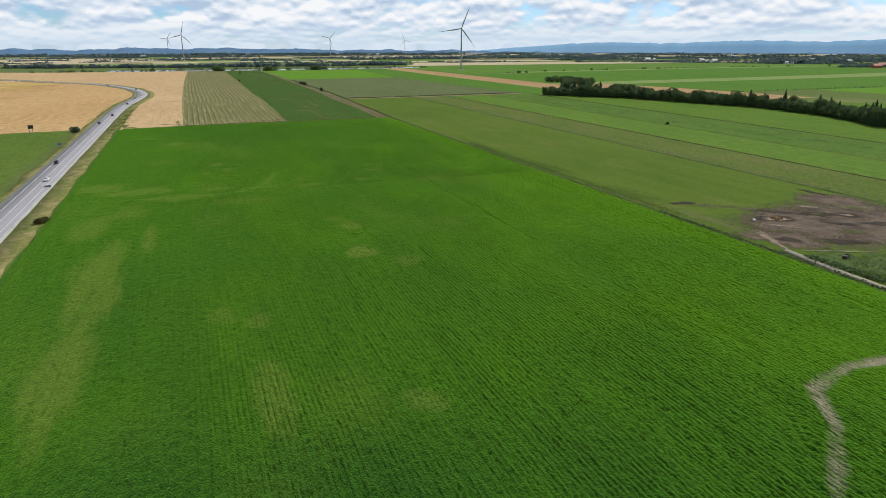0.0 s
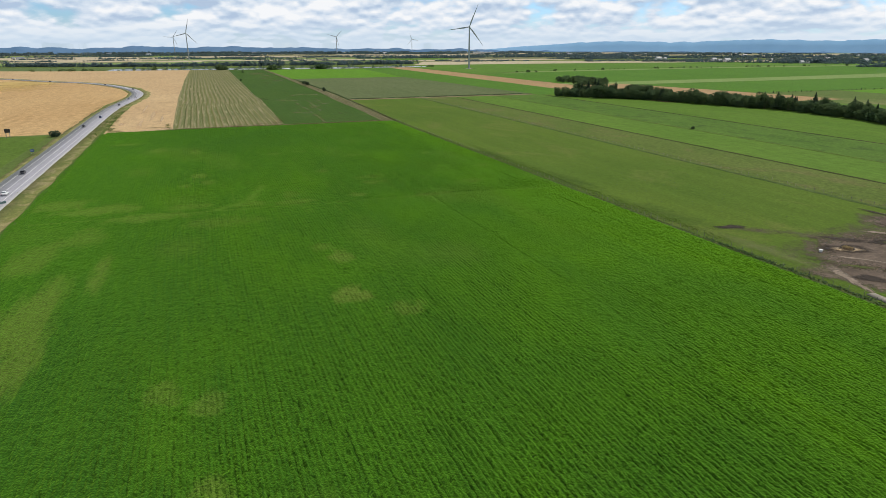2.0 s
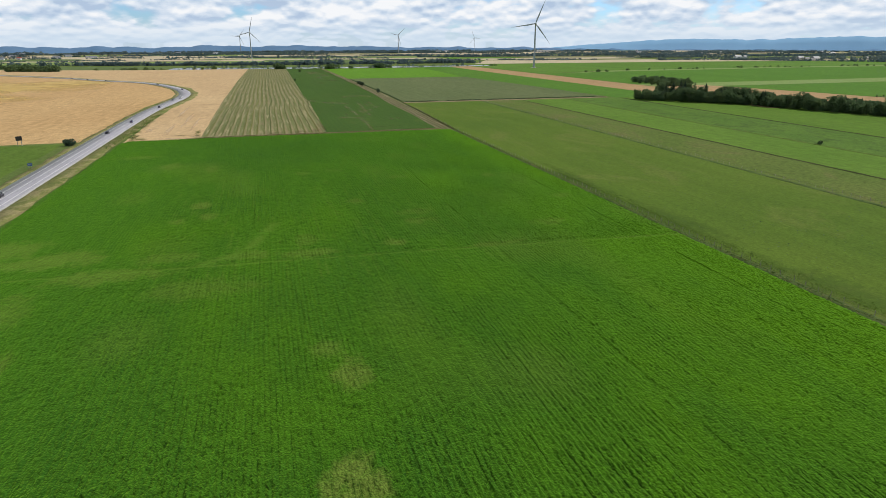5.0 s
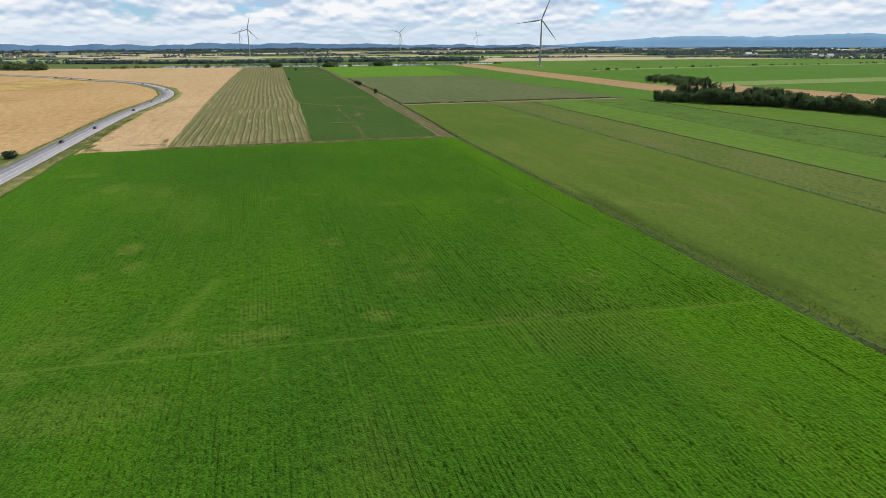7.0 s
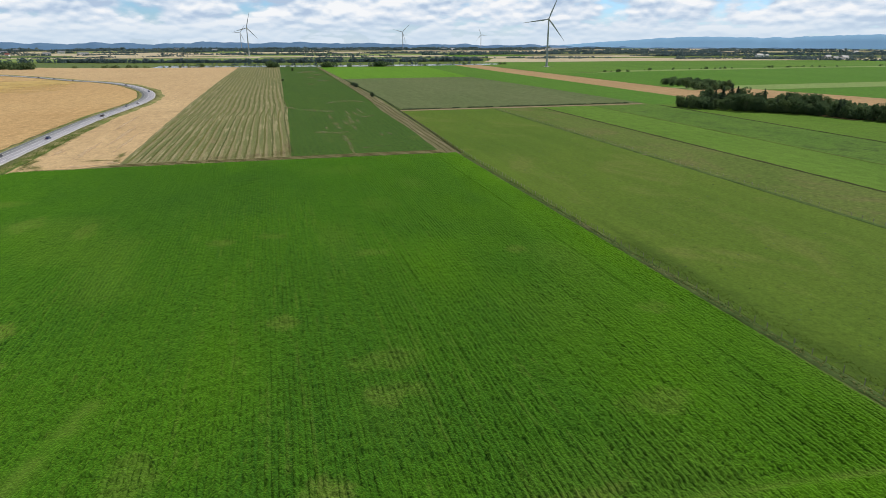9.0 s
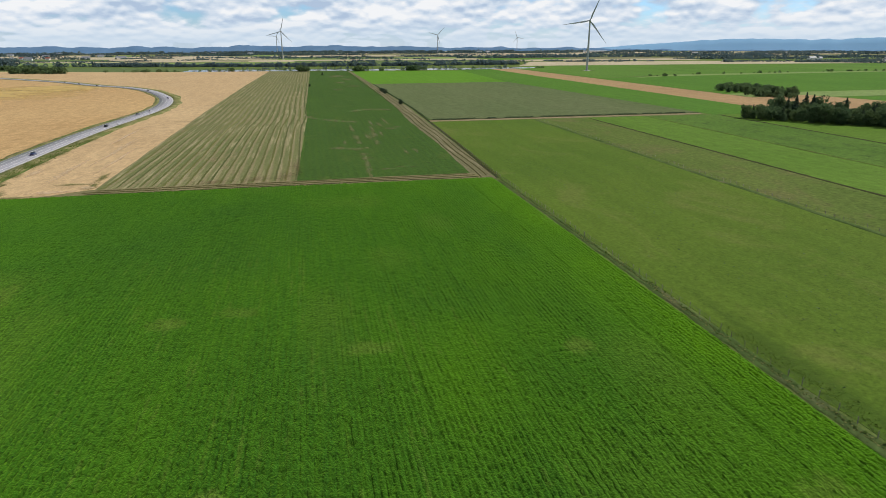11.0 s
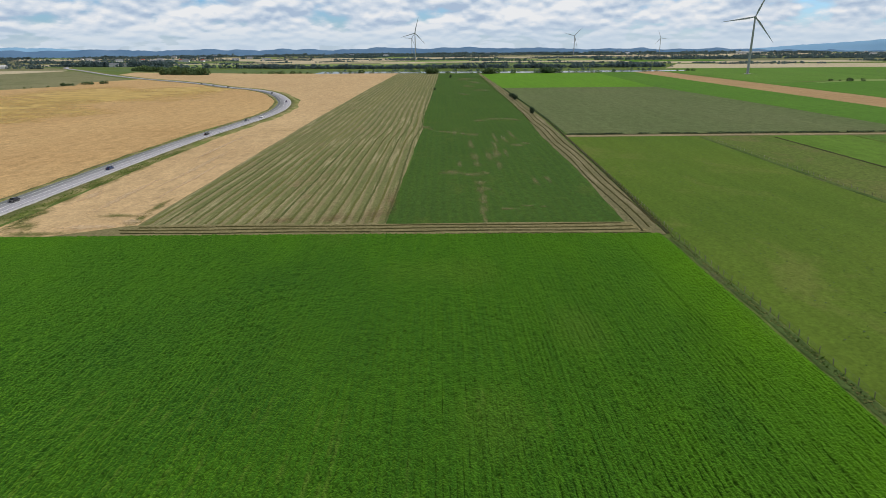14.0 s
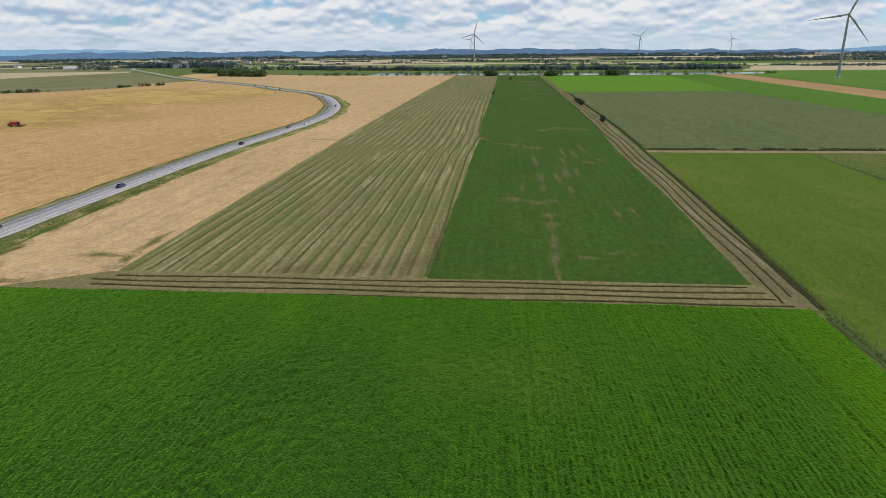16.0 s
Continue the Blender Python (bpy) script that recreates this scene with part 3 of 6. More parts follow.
# ---------------------------------------------------------------- the land
def make_ground():
    bm = bmesh.new()
    k = 64
    c = bm.verts.new((0, 0, 0))
    prev = None
    for r in (400, 1200, 2500, 4600, 9000):
        ring = [bm.verts.new((600 + r * math.cos(2 * math.pi * i / k), 300 + r * math.sin(2 * math.pi * i / k), 0)) for i in range(k)]
        for i in range(k):
            j = (i + 1) % k
            if prev is None:
                bm.faces.new((c, ring[i], ring[j]))
            else:
                bm.faces.new((prev[i], ring[i], ring[j], prev[j]))
        prev = ring
    c.co.x, c.co.y = 600, 300
    return tagged(part("ground", bm, "ground"), "flat green and olive farmland reaching to the hills", "ground", kind="structure")


make_ground()

# long plots beyond the headland
sheet("hay_field", [(-162, 14), (-83.2, 14), (-81.4, 100), (-80, 180), (-78, 262), (-80, 290), (-77, 520), (-75.5, 640), (-70.5, 1115), (-154, 1140), (-161, 700), (-163.5, 300)],
      0.05, "hay_ground", "mown hay field striped with rows of drying cut grass")
sheet("dark_crop_field", [(-83.2, 14), (-7.5, 14), (-4.5, 100), (-4, 210), (0, 310), (3, 430), (7, 1105), (-70.5, 1115), (-75.5, 640), (-77, 520), (-80, 290), (-78, 262), (-80, 180), (-81.4, 100)],
      0.07, "dark_strip", "long narrow field of dense dark green crop")
sheet("headland", [(-186, 3), (-120, 1.6), (-1.5, 1.2), (-6, 15.5), (-164, 15.5), (-175, 9)], 0.09, "headland", "mown headland strip with rows of cut grass and bare soil")
sheet("stubble_field", [(-205, 4), (-184, 4), (-162, 15), (-163.5, 300), (-161, 700), (-154, 1142), (-447, 1183), (-775, 1316), (-750, 1190), (-604, 1014), (-513, 926),
                        (-432, 838), (-350, 730), (-304, 684), (-256, 606), (-214, 496), (-199, 400), (-196, 330), (-204, 250), (-206, 120)],
      0.04, "stubble", "pale tan stubble field curving along the highway")
sheet("wheat_field", [(-1500, 10), (-231, 14), (-231, 150), (-229.6, 240), (-224.2, 288), (-220.2, 340), (-222.6, 404), (-238.8, 488), (-276.8, 598), (-322, 678), (-370, 727), (-450, 831),
                      (-532, 917), (-606, 990), (-655, 873), (-622, 800), (-665, 720), (-730, 669), (-1500, 560)], 0.04, "wheat", "wide field of ripe tan wheat beside the highway")
sheet("left_meadow", [(-1500, -700), (-238, -700), (-237, 8), (-1500, 5)], 0.035, "left_meadow", "green meadow on the far side of the highway")
sheet("olive_field", [(-730, 671), (-665, 724), (-624, 802), (-657, 877), (-604, 964), (-630, 985), (-775, 1160), (-985, 1440), (-1000, 1420), (-1095, 1110), (-1500, 950), (-1900, 880), (-1900, 520)],
      0.03, "far_olive", "fallow olive green field behind the wheat")
sheet("pale_field", [(-1097, 1114), (-1002, 1424), (-1030, 1490), (-1330, 1470), (-1900, 1300), (-1900, 890), (-1500, 956)], 0.035, "far_beige", "pale golden field on the plain")
sheet("plain_field", [(-1034, 1498), (-1120, 1630), (-1250, 1760), (-2600, 1900), (-2600, 1350), (-1900, 1306), (-1330, 1476)], 0.035, "far_olive", "dull olive field in front of the barn")
for k, (gx, gy, rx, ry, tn) in enumerate(((-600, 420, 230, 170, 20), (-480, 600, 130, 150, 30), (-410, 690, 80, 70, 30), (-800, 380, 260, 180, 8), (-520, 350, 150, 130, 25), (-640, 300, 220, 90, 10))):
    blot("ripe_patch", gx, gy, rx, ry, 0.06 + 0.012 * k, "gold", "golden yellow riper part of the wheat field", tn)

# track and ditch between the dark crop and the plots beyond it
sheet("mown_track", [(-7.5, 14), (-2.2, 1.4), (1.0, 1.4), (5.2, 100), (8.4, 205), (11.6, 300), (12.6, 420), (12.8, 620), (12, 1110), (7, 1105), (3, 430), (0, 310), (-4, 210), (-4.5, 100)],
      0.08, "track", "mown farm track with pale wheel marks", step=9, jitter=0.35, category="track")
sheet("cross_track", [(9.5, 206), (236, 206), (236, 213.5), (11.5, 213.5)], 0.08, "dirt_track", "narrow sandy farm track along the ditch", step=9, jitter=0.5, category="track")
sheet("pasture", [(3.2, -620), (91, -620), (91, 206), (9.5, 206), (6.2, 100), (2.8, 0)], 0.05, "pasture", "grazed olive green pasture behind a wire fence")
sheet("rough_pasture", rect(91, 133, -620, 204), 0.06, "rough", "rough pasture of brownish tussock grass")
sheet("light_meadow", rect(133.8, 182, -620, 203), 0.05, "light_strip", "narrow strip of light green mown grass")
sheet("tussock_meadow", rect(182, 243, -620, 200), 0.06, "rough_green", "rough green meadow with dark tussocks")
sheet("wood_meadow", [(244.5, -620), (600, -620), (600, -130), (420, 30), (314, 60), (314, 198), (244.5, 198)], 0.045, "meadow", "bright green meadow in front of the wood")
sheet("grey_crop_field", [(14, 216), (240, 216), (229, 430), (214, 664), (14.5, 664)], 0.05, "grey_field", "greyish green flowering crop behind a ditch")
sheet("young_grass_field", [(14.5, 664), (214, 664), (224, 820), (240, 1080), (12, 1105)], 0.05, "light_green", "bright light green grass field")
sheet("clover_field", [(240, 200), (314, 200), (316, 780), (322, 1150), (245, 1140), (240, 1080), (224, 820), (214, 664), (229, 430), (240, 216)], 0.05, "deep_green", "saturated green clover strip")
sheet("brown_field", [(314, 60), (378, 60), (379, 660), (379, 1150), (322, 1150), (316, 780), (314, 200)], 0.06, "brown", "bare brown harvested strip")
sheet("brown_field", [(379, 30), (520, 20), (507, 110), (490, 215), (456, 350), (379, 335)], 0.075, "brown", "bare brown harvested field behind the wood")
sheet("back_field", [(640, 125), (1900, 80), (1900, 345), (380, 320), (380, 135)], 0.05, "deep_green", "wide green crop field behind the wood")
sheet("pale_band", [(380, 322), (1900, 350), (1900, 470), (1260, 438), (790, 402), (380, 385)], 0.055, "far_pale", "pale green strip across the crop fields")
sheet("broad_field", [(380, 385), (790, 402), (1260, 438), (1900, 470), (1900, 770), (1220, 800), (600, 765), (380, 720)], 0.05, "deep_green", "broad green crop field")
sheet("grass_bank", [(520, 745), (1020, 795), (1900, 770), (1900, 800), (1220, 835), (770, 815), (560, 790), (430, 700)], 0.07, "far_pale", "pale grassy bank of a ditch")
sheet("turbine_field", [(380, 720), (560, 795), (1220, 840), (1900, 810), (1900, 1150), (1000, 1270), (470, 1290), (380, 1150)], 0.05, "turbine_green", "green field around the wind turbine")
sheet("grain_band", [(445, 1295), (1000, 1275), (1900, 1150), (1900, 1330), (1284, 1462), (1137, 1532), (590, 1620), (500, 1420)], 0.06, "far_beige", "pale beige grain field on the plain")
sheet("side_field", [(640, -120), (1900, -300), (1900, 70), (640, 118)], 0.05, "light_green", "bright green field beside the wood")
sheet("side_fallow", [(560, -500), (1900, -900), (1900, -310), (640, -125)], 0.055, "far_olive", "dull olive fallow field beside the wood")
sheet("field_margin", [(-160, 0.9), (-3, 0.3), (-3, 1.5), (-160, 2.6)], 0.16, "rough", "thin strip of pale grass between crop and headland", step=4, jitter=0.3)

# the crop field itself, with its far and near ends
sheet("crop_field_edge", [(-206, -700), (-0.6, -700), (-0.6, 0.9), (-120, 1.3), (-186, 2.8), (-206, 3.6)], 0.10, "crop", "lower leaves of the green crop and its outer rows")


# ---------------------------------------------------------------- far plain: a quilt of plots
def far_plots():
    r = random.Random(11)
    kinds = [("hazed_green", "distant green field"), ("far_olive", "distant olive field"), ("far_beige", "distant pale beige grain field"),
             ("far_pale", "distant pale grass field"), ("deep_green", "distant dark green field")]
    y = 1290.0
    while y < 4700:
        depth = r.uniform(120, 240) + (y - 1290) * 0.09
        x = -3400.0
        while x < 3800:
            w = r.uniform(250, 900)
            keep = not (x + w > 380 and y < 1660 and x < 1900) and not (x < -400 and y < 1500 and x + w > -1100)
            if keep:
                m, lab = kinds[r.choices(range(5), (3.0, 4.0, 5.0, 1.6, 0.2))[0]]
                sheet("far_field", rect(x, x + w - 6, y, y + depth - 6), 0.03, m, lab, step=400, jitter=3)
            x += w
        y += depth


far_plots()
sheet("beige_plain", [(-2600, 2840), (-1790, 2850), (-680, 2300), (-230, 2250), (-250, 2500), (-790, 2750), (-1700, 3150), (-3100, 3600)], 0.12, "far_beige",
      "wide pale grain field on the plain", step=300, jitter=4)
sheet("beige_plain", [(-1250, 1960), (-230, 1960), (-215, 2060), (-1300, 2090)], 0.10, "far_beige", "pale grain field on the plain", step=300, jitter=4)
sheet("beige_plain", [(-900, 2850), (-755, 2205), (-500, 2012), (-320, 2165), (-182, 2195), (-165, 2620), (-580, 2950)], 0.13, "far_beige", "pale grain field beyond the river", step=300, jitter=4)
sheet("river_meadow", [(-1000, 1500), (-780, 1330), (-447, 1200), (-170, 1180), (-170, 1260), (-430, 1380), (-880, 1560)], 0.06, "hazed_green", "green meadow behind the stubble", step=60)
sheet("island_meadow", [(-80, 1500), (480, 1470), (520, 1900), (-120, 1960)], 0.06, "hazed_green", "green meadow beyond the river", step=60)
tagged(sheet("river", [(-330, 1160), (-160, 1150), (56, 1122), (265, 1118), (440, 1150), (452, 1195), (380, 1205), (60, 1200), (-160, 1235), (-330, 1262)], 0.07, "water",
             "pale river reflecting the sky", step=40, jitter=3), kind="structure", category="water")


# ---------------------------------------------------------------- hills on the horizon
def ridge(name, dist, profile, material, label):
    """A long ridge round the plain: crest height by bearing from +y, with a foot towards the plain."""
    az = np.radians(np.linspace(-75, 75, 700))
    h = np.array([profile(math.degrees(a)) for a in az])
    h += np.array([6.0 * noise.noise((a * 60, dist, 0)) + 3.5 * noise.noise((a * 190, dist, 3)) for a in az])
    h = np.maximum(h, 2)
    verts = []
    for k, (dd, f) in enumerate(((-160, 0.0), (-70, 0.55), (0, 1.0), (120, 0.7))):
        d = dist + dd
        verts.append(np.stack([-80 + np.sin(az) * d, -350 + np.cos(az) * d, h * f - (1 if k == 0 else 0)], 1))
    n = len(az)
    i = np.arange(n - 1)
    quads = np.vstack([np.stack([k * n + i, k * n + i + 1, (k + 1) * n + i + 1, (k + 1) * n + i], 1) for k in range(3)])
    return tagged(part(name, mesh_np(name, np.vstack(verts), quads, True), material), label, "hills", kind="structure")


def bump_at(a, c, w, h):
    return h * math.exp(-((a - c) / w) ** 2)


# bearings in degrees from the plots' direction
def low_hills(a):
    return 30 - 26 / (1 + math.exp(-(a - 26) / 2.5)) + bump_at(a, -18, 9, 8) + bump_at(a, -4, 3, 9) + bump_at(a, 3, 5, 8) + bump_at(a, -30, 6, 12) + bump_at(a, 18, 9, -7) + (3.5 * math.sin(a * 0.9) + 2.5 * math.sin(a * 2.3 + 1)) * (1 - 0.7 / (1 + math.exp(-(a - 26) / 2.5)))


def high_hills(a):
    rise = 1 / (1 + math.exp(-(a - 27) / 2.0))
    left = 1 / (1 + math.exp((a + 26) / 2.0))
    return 36 * (rise + 0.9 * left) + rise * (29 + (a - 28) * 0.75 + 6 * math.sin(a * 0.55 + 0.8)) + 32 * left


ridge("backdrop_hills", 4780, low_hills, "hill", "low wooded hills along the horizon, tinted blue for haze")
ridge("backdrop_mountains", 4960, high_hills, "mountain", "mountain ridge on the horizon, tinted pale blue for haze")


# ---------------------------------------------------------------- highway
def road_line():
    """The highway: straight along the crop, a bend to the west, then off across the plain."""
    knots = [(-221, -700), (-221, -350), (-221, -60), (-221, 120), (-219.5, 200), (-214, 280), (-210.5, 340), (-213, 405), (-229, 486), (-268, 594), (-314, 671), (-362, 720),
             (-442, 824), (-524, 911), (-615, 1003), (-759, 1172), (-967, 1447), (-1080, 1590), (-1150, 1690), (-1215, 1850), (-1150, 2050)]
    out = []
    for i in range(len(knots) - 1):
        p0, p1, p2, p3 = (Vector(knots[max(0, min(len(knots) - 1, i + k))]) for k in (-1, 0, 1, 2))
        n = max(3, int((p2 - p1).length / 12))
        for s in range(n):
            t = s / n
            out.append(0.5 * ((2 * p1) + (p2 - p0) * t + (2 * p0 - 5 * p1 + 4 * p2 - p3) * t * t + (3 * p1 - p0 - 3 * p2 + p3) * t ** 3))
    return [tuple(p) for p in out]


ROAD = road_line()
ribbon("verge_west", ROAD, (-10.2, -6.0), 0.10, "verge", "weedy dry grass verge of the highway", "verge", 1.2)
ribbon("verge_east", ROAD, (6.0, 14.5), 0.10, "verge", "weedy dry grass verge of the highway", "verge", 1.4)
ribbon("gravel_shoulder", ROAD, (-6.6, 6.6), 0.16, "shoulder", "pale gravel shoulders of the highway", "shoulder", 0.15)
road = ribbon("road", ROAD, (-5.4, 5.4), 0.22, "asphalt", "worn grey two-lane asphalt highway", "road")
for nm, off in (("edge_line", -3.55), ("edge_line", 3.55)):
    ribbon(nm, ROAD, (off - 0.09, off + 0.09), 0.245, "line", "white painted edge line", "road marking")
ribbon("centre_line", ROAD, (-0.09, 0.09), 0.245, "line", "worn painted centre line", "road marking")


# ---------------------------------------------------------------- crop canopy
def smooth_noise(x, y, cell, seed):
    """Value noise on arrays, lattice of the given cell in metres."""
    r = np.random.default_rng(seed)
    lat = r.random((256, 256))
    fx, fy = x / cell, y / cell
    ix, iy = np.floor(fx).astype(int), np.floor(fy).astype(int)
    tx, ty = fx - ix, fy - iy
    tx, ty = tx * tx * (3 - 2 * tx), ty * ty * (3 - 2 * ty)
    a, b = lat[ix % 256, iy % 256], lat[(ix + 1) % 256, iy % 256]
    c, d = lat[ix % 256, (iy + 1) % 256], lat[(ix + 1) % 256, (iy + 1) % 256]
    return (a * (1 - tx) + b * tx) * (1 - ty) + (c * (1 - tx) + d * tx) * ty


ROW = 0.92                     # drill rows of the crop


# washed-out gully: x, y, half width, how bare
GULLY = [(-30, -439.5, 1.6, 1.0), (-37.3, -438.3, 1.6, 1.0), (-44.5, -437.4, 1.4, 0.8), (-52.3, -438.8, 1.9, 0.60), (-58, -440.8, 1.8, 0.9), (-60.4, -444, 1.5, 0.95), (-63.1, -447.5, 1.3, 0.85),
         (-64.8, -450.1, 1.4, 0.72), (-69.7, -453.5, 1.6, 0.58), (-73.2, -456.5, 1.7, 0.6), (-80.4, -461.8, 1.6, 0.45)]


def crop_canopy():
    """Rows of leafy plants as one uneven canopy of leaf-sized facets."""
    xs = np.arange(-203.5, -1.0, 0.30)
    ys = np.arange(-466.0, 1.0, 0.48)
    X, Y = np.meshgrid(xs, ys)
    r = np.random.default_rng(3)
    X = X + r.uniform(-0.10, 0.10, X.shape)
    Y = Y + r.uniform(-0.12, 0.12, Y.shape)
    U = X + 2
    seam = -252.3 - 0.085 * U - 0.00013 * U * U
    wander = X + 0.5 * (smooth_noise(X, Y, 31, 5) - 0.5)
    row = 0.5 + 0.5 * np.cos(2 * np.pi * wander / ROW)
    lane = np.floor(wander / ROW + 0.5)
    drilled = np.clip((X + 195 + 30 * (smooth_noise(X, Y, 60, 13) - 0.5)) / 48, 0.10, 1)
    # clumpy, gappy growth beyond the seam, even growth along the fence and towards the headland
    clumpy = np.clip((Y - seam) / 3, 0, 1) * np.clip((-95 - Y) / 90, 0.6, 1) * np.clip((-8 - X) / 22, 0.3, 1) * np.clip((X + 175) / 25, 0.4, 1)
    clumpy = np.maximum(clumpy, 0.9 * np.clip(1.2 - ((X + 112 + 0.55 * (Y + 40)) / 14) ** 2 - ((Y + 48) / 38) ** 2, 0, 1))
    clumpy = np.where(Y < seam, 0.45 + 0.25 * np.clip((-60 - X) / 40, 0, 1), clumpy)
    patchy = smooth_noise(X, Y * 0.6, 11, 17)
    vigour = 0.55 * smooth_noise(X, Y, 14, 1) + 0.30 * smooth_noise(X, Y * 0.5, 5, 2) + 0.15 * smooth_noise(X, Y, 1.8, 4)
    rowgain = smooth_noise(lane * 7.3, Y * 0.05, 1.0, 8)
    plant = smooth_noise(X, Y * 0.7, 0.46, 6)
    tuft = smooth_noise(X, Y * 0.55, 0.62, 61)
    Z = 0.30 + (0.07 + 0.24 * rowgain) * row * drilled + 0.31 * (plant - 0.4) + 0.12 * vigour + 0.42 * clumpy * (tuft - 0.5) + r.uniform(-0.07, 0.07, X.shape)
    hole = (smooth_noise(X * 1.0, Y * 0.6, 0.5, 10) > 0.90 - 0.05 * clumpy) & (patchy > 0.42)
    Z = np.where(hole, Z - 0.24, Z)
    tone = np.clip((smooth_noise(X, Y * 0.6, 19, 21) - 0.74) * 0.9, 0, 0.25)

    def stand(cx, cy, rx, ry, amount):
        d = ((X - cx) / rx) ** 2 + ((Y - cy) / ry) ** 2
        drawn = 0.12 if ry > 14 else 0.8
        f = np.clip(1.25 - d - 1.1 * (smooth_noise(X, Y * drawn, 2.6, 33) - 0.5) - 0.8 * (smooth_noise(X, Y * drawn, 0.8, 34) - 0.5), 0, 1)
        return amount * f

    for s in ((-146, -174, 3.5, 5, 0.75), (-142, -190, 3.5, 4, 0.6), (-151, -194, 3, 3, 0.6), (-147, -103, 3.5, 9, 0.6), (-166, -91, 5, 9, 0.55), (-187, -60, 11, 5, 0.45),
              (-87, -235, 4, 3.5, 0.65), (-75, -214, 6, 4, 0.5), (-73, -203, 7, 4, 0.45), (-92, -182, 3.5, 4, 0.6), (-107, -125, 4, 3, 0.55), (-94, -122, 5, 2.5, 0.4), (-58, -244, 9, 2, 0.6),
              (-35, -227, 7, 4, 0.4), (-29, -152, 3, 4, 0.5), (-15, -195, 4, 4, 0.4), (-68, -144, 6, 3, 0.45), (-113, -338, 4.5, 6, 0.8), (-109.5, -308, 3.5, 8, 0.7), (-103, -350, 5, 4, 0.5),
              (-113, -299, 4, 4, 0.45), (-195, -213, 12, 9, 0.5), (-180, -226, 14, 8, 0.55), (-163, -243, 16, 6, 0.5), (-139, -260, 14, 7, 0.35), (-180, -264, 7, 12, 0.4), (-189, -280, 7, 16, 0.45),
              (-171, -300, 3, 18, 0.6), (-182, -340, 7, 40, 0.6), (-182, -382, 6, 26, 0.6), (-153, -370, 3, 5, 0.4), (-146, -376, 3, 4, 0.45), (-146.5, -408, 3.5, 13, 0.5), (-123, -419, 4, 4, 0.45), (-112, -238, 8, 3.5, 0.5), (-128, -236, 8, 4, 0.45), (-112, -225, 4, 7, 0.35), (-150, -232, 10, 5, 0.4)):
        s = (s[0], s[1] - 1.5, *s[2:]) if s[1] > -245 else s
        tone = np.maximum(tone, stand(*s))

    def line(points, width):
        near = np.zeros_like(X)
        for (x0, y0), (x1, y1) in zip(points, points[1:]):
            t = np.clip(((X - x0) * (x1 - x0) + (Y - y0) * (y1 - y0)) / ((x1 - x0) ** 2 + (y1 - y0) ** 2), 0, 1)
            near = np.maximum(near, np.exp(-((X - x0 - t * (x1 - x0)) ** 2 + (Y - y0 - t * (y1 - y0)) ** 2) / width ** 2))
        return near

    # an old plot edge: a pale trodden line with gaps beside it, and a spur that leaves it
    ragged = smooth_noise(X, Y, 2.2, 40)
    band = np.exp(-((Y - seam) / 0.65) ** 2)
    spur = line([(-121, -207), (-123, -214), (-127.5, -228), (-133.5, -236.5), (-140, -241)], 1.8)
    tone = np.maximum(tone, 0.52 * np.maximum(band * np.clip(ragged * 1.6, 0, 1), 0.75 * spur * np.clip(ragged * 1.7, 0, 1)))
    trail = line([(-100.8, -12), (-100.3, -34), (-101.4, -48), (-106.6, -56)], 1.5)
    gappy = 0.8 * trail + np.exp(-((Y - seam - 2.3) / 0.7) ** 2) * np.clip((X + 150) / 20, 0, 1) * np.clip((-15 - X) / 15, 0, 1) + 0.6 * line([(-150, -219), (-122, -213.5), (-101, -205)], 0.8)
    Z -= 0.38 * gappy * (smooth_noise(X, Y, 1.5, 41) > 0.45)
    flat = np.clip(np.maximum(band, spur), 0, 1)
    Z = Z * (1 - 0.7 * flat) + 0.30 * 0.7 * flat
    # starved single rows
    weak = (smooth_noise(lane * 3.7, Y * 0.075, 1.0, 71) > 0.80) & (row > 0.3) & (X > -155) & (X < -45) & (Y > -262) & (Y < -85)
    tone = np.where(weak, np.maximum(tone, 0.42 * smooth_noise(X, Y, 1.2, 72)), tone)
    calm = np.where(Y < seam, 1 - 0.55 * np.clip((X + 75) / 60, 0, 1), 1)
    # yellower, riper growth towards the fence and on the near side of the seam
    lush = np.clip((X + 95) / 95, 0, 1) * np.where(Y < seam, np.clip(0.55 + (seam - Y) / 220, 0, 1), 0.40) + 0.35 * np.clip((X + 22) / 16, 0, 1)
    lush = lush + 0.20 * np.clip(1 - ((X + 150) / 50) ** 2 - ((Y + 120) / 70) ** 2, 0, 1) + 0.7 * (smooth_noise(X, Y * 0.5, 26, 81) - 0.5) - 0.10 * np.clip((Y + 150) / 60, 0, 1) + 0.4 * (smooth_noise(X, Y * 0.5, 8, 82) - 0.5)
    lush = np.clip(lush, 0, 1)
    # dense bluish growth at the near end and towards the stubble corner
    deep = 0.70 * np.clip((-405 - Y) / 35, 0, 1) * np.clip((-88 - X) / 40, 0, 1) + 0.42 * np.clip((-300 - Y) / 45, 0, 1) * np.clip((-138 - X) / 35, 0, 1) + 0.60 * np.clip(1.2 - ((X + 128) / 62) ** 2 - ((Y + 55) / 62) ** 2, 0, 1)
    deep = np.clip(deep + 0.5 * (smooth_noise(X, Y * 0.5, 9, 83) - 0.5) * (deep > 0.02), 0, 0.9)
    # washed-out gully with bare soil, and two curved wheel marks beside it
    gully = np.zeros_like(X)
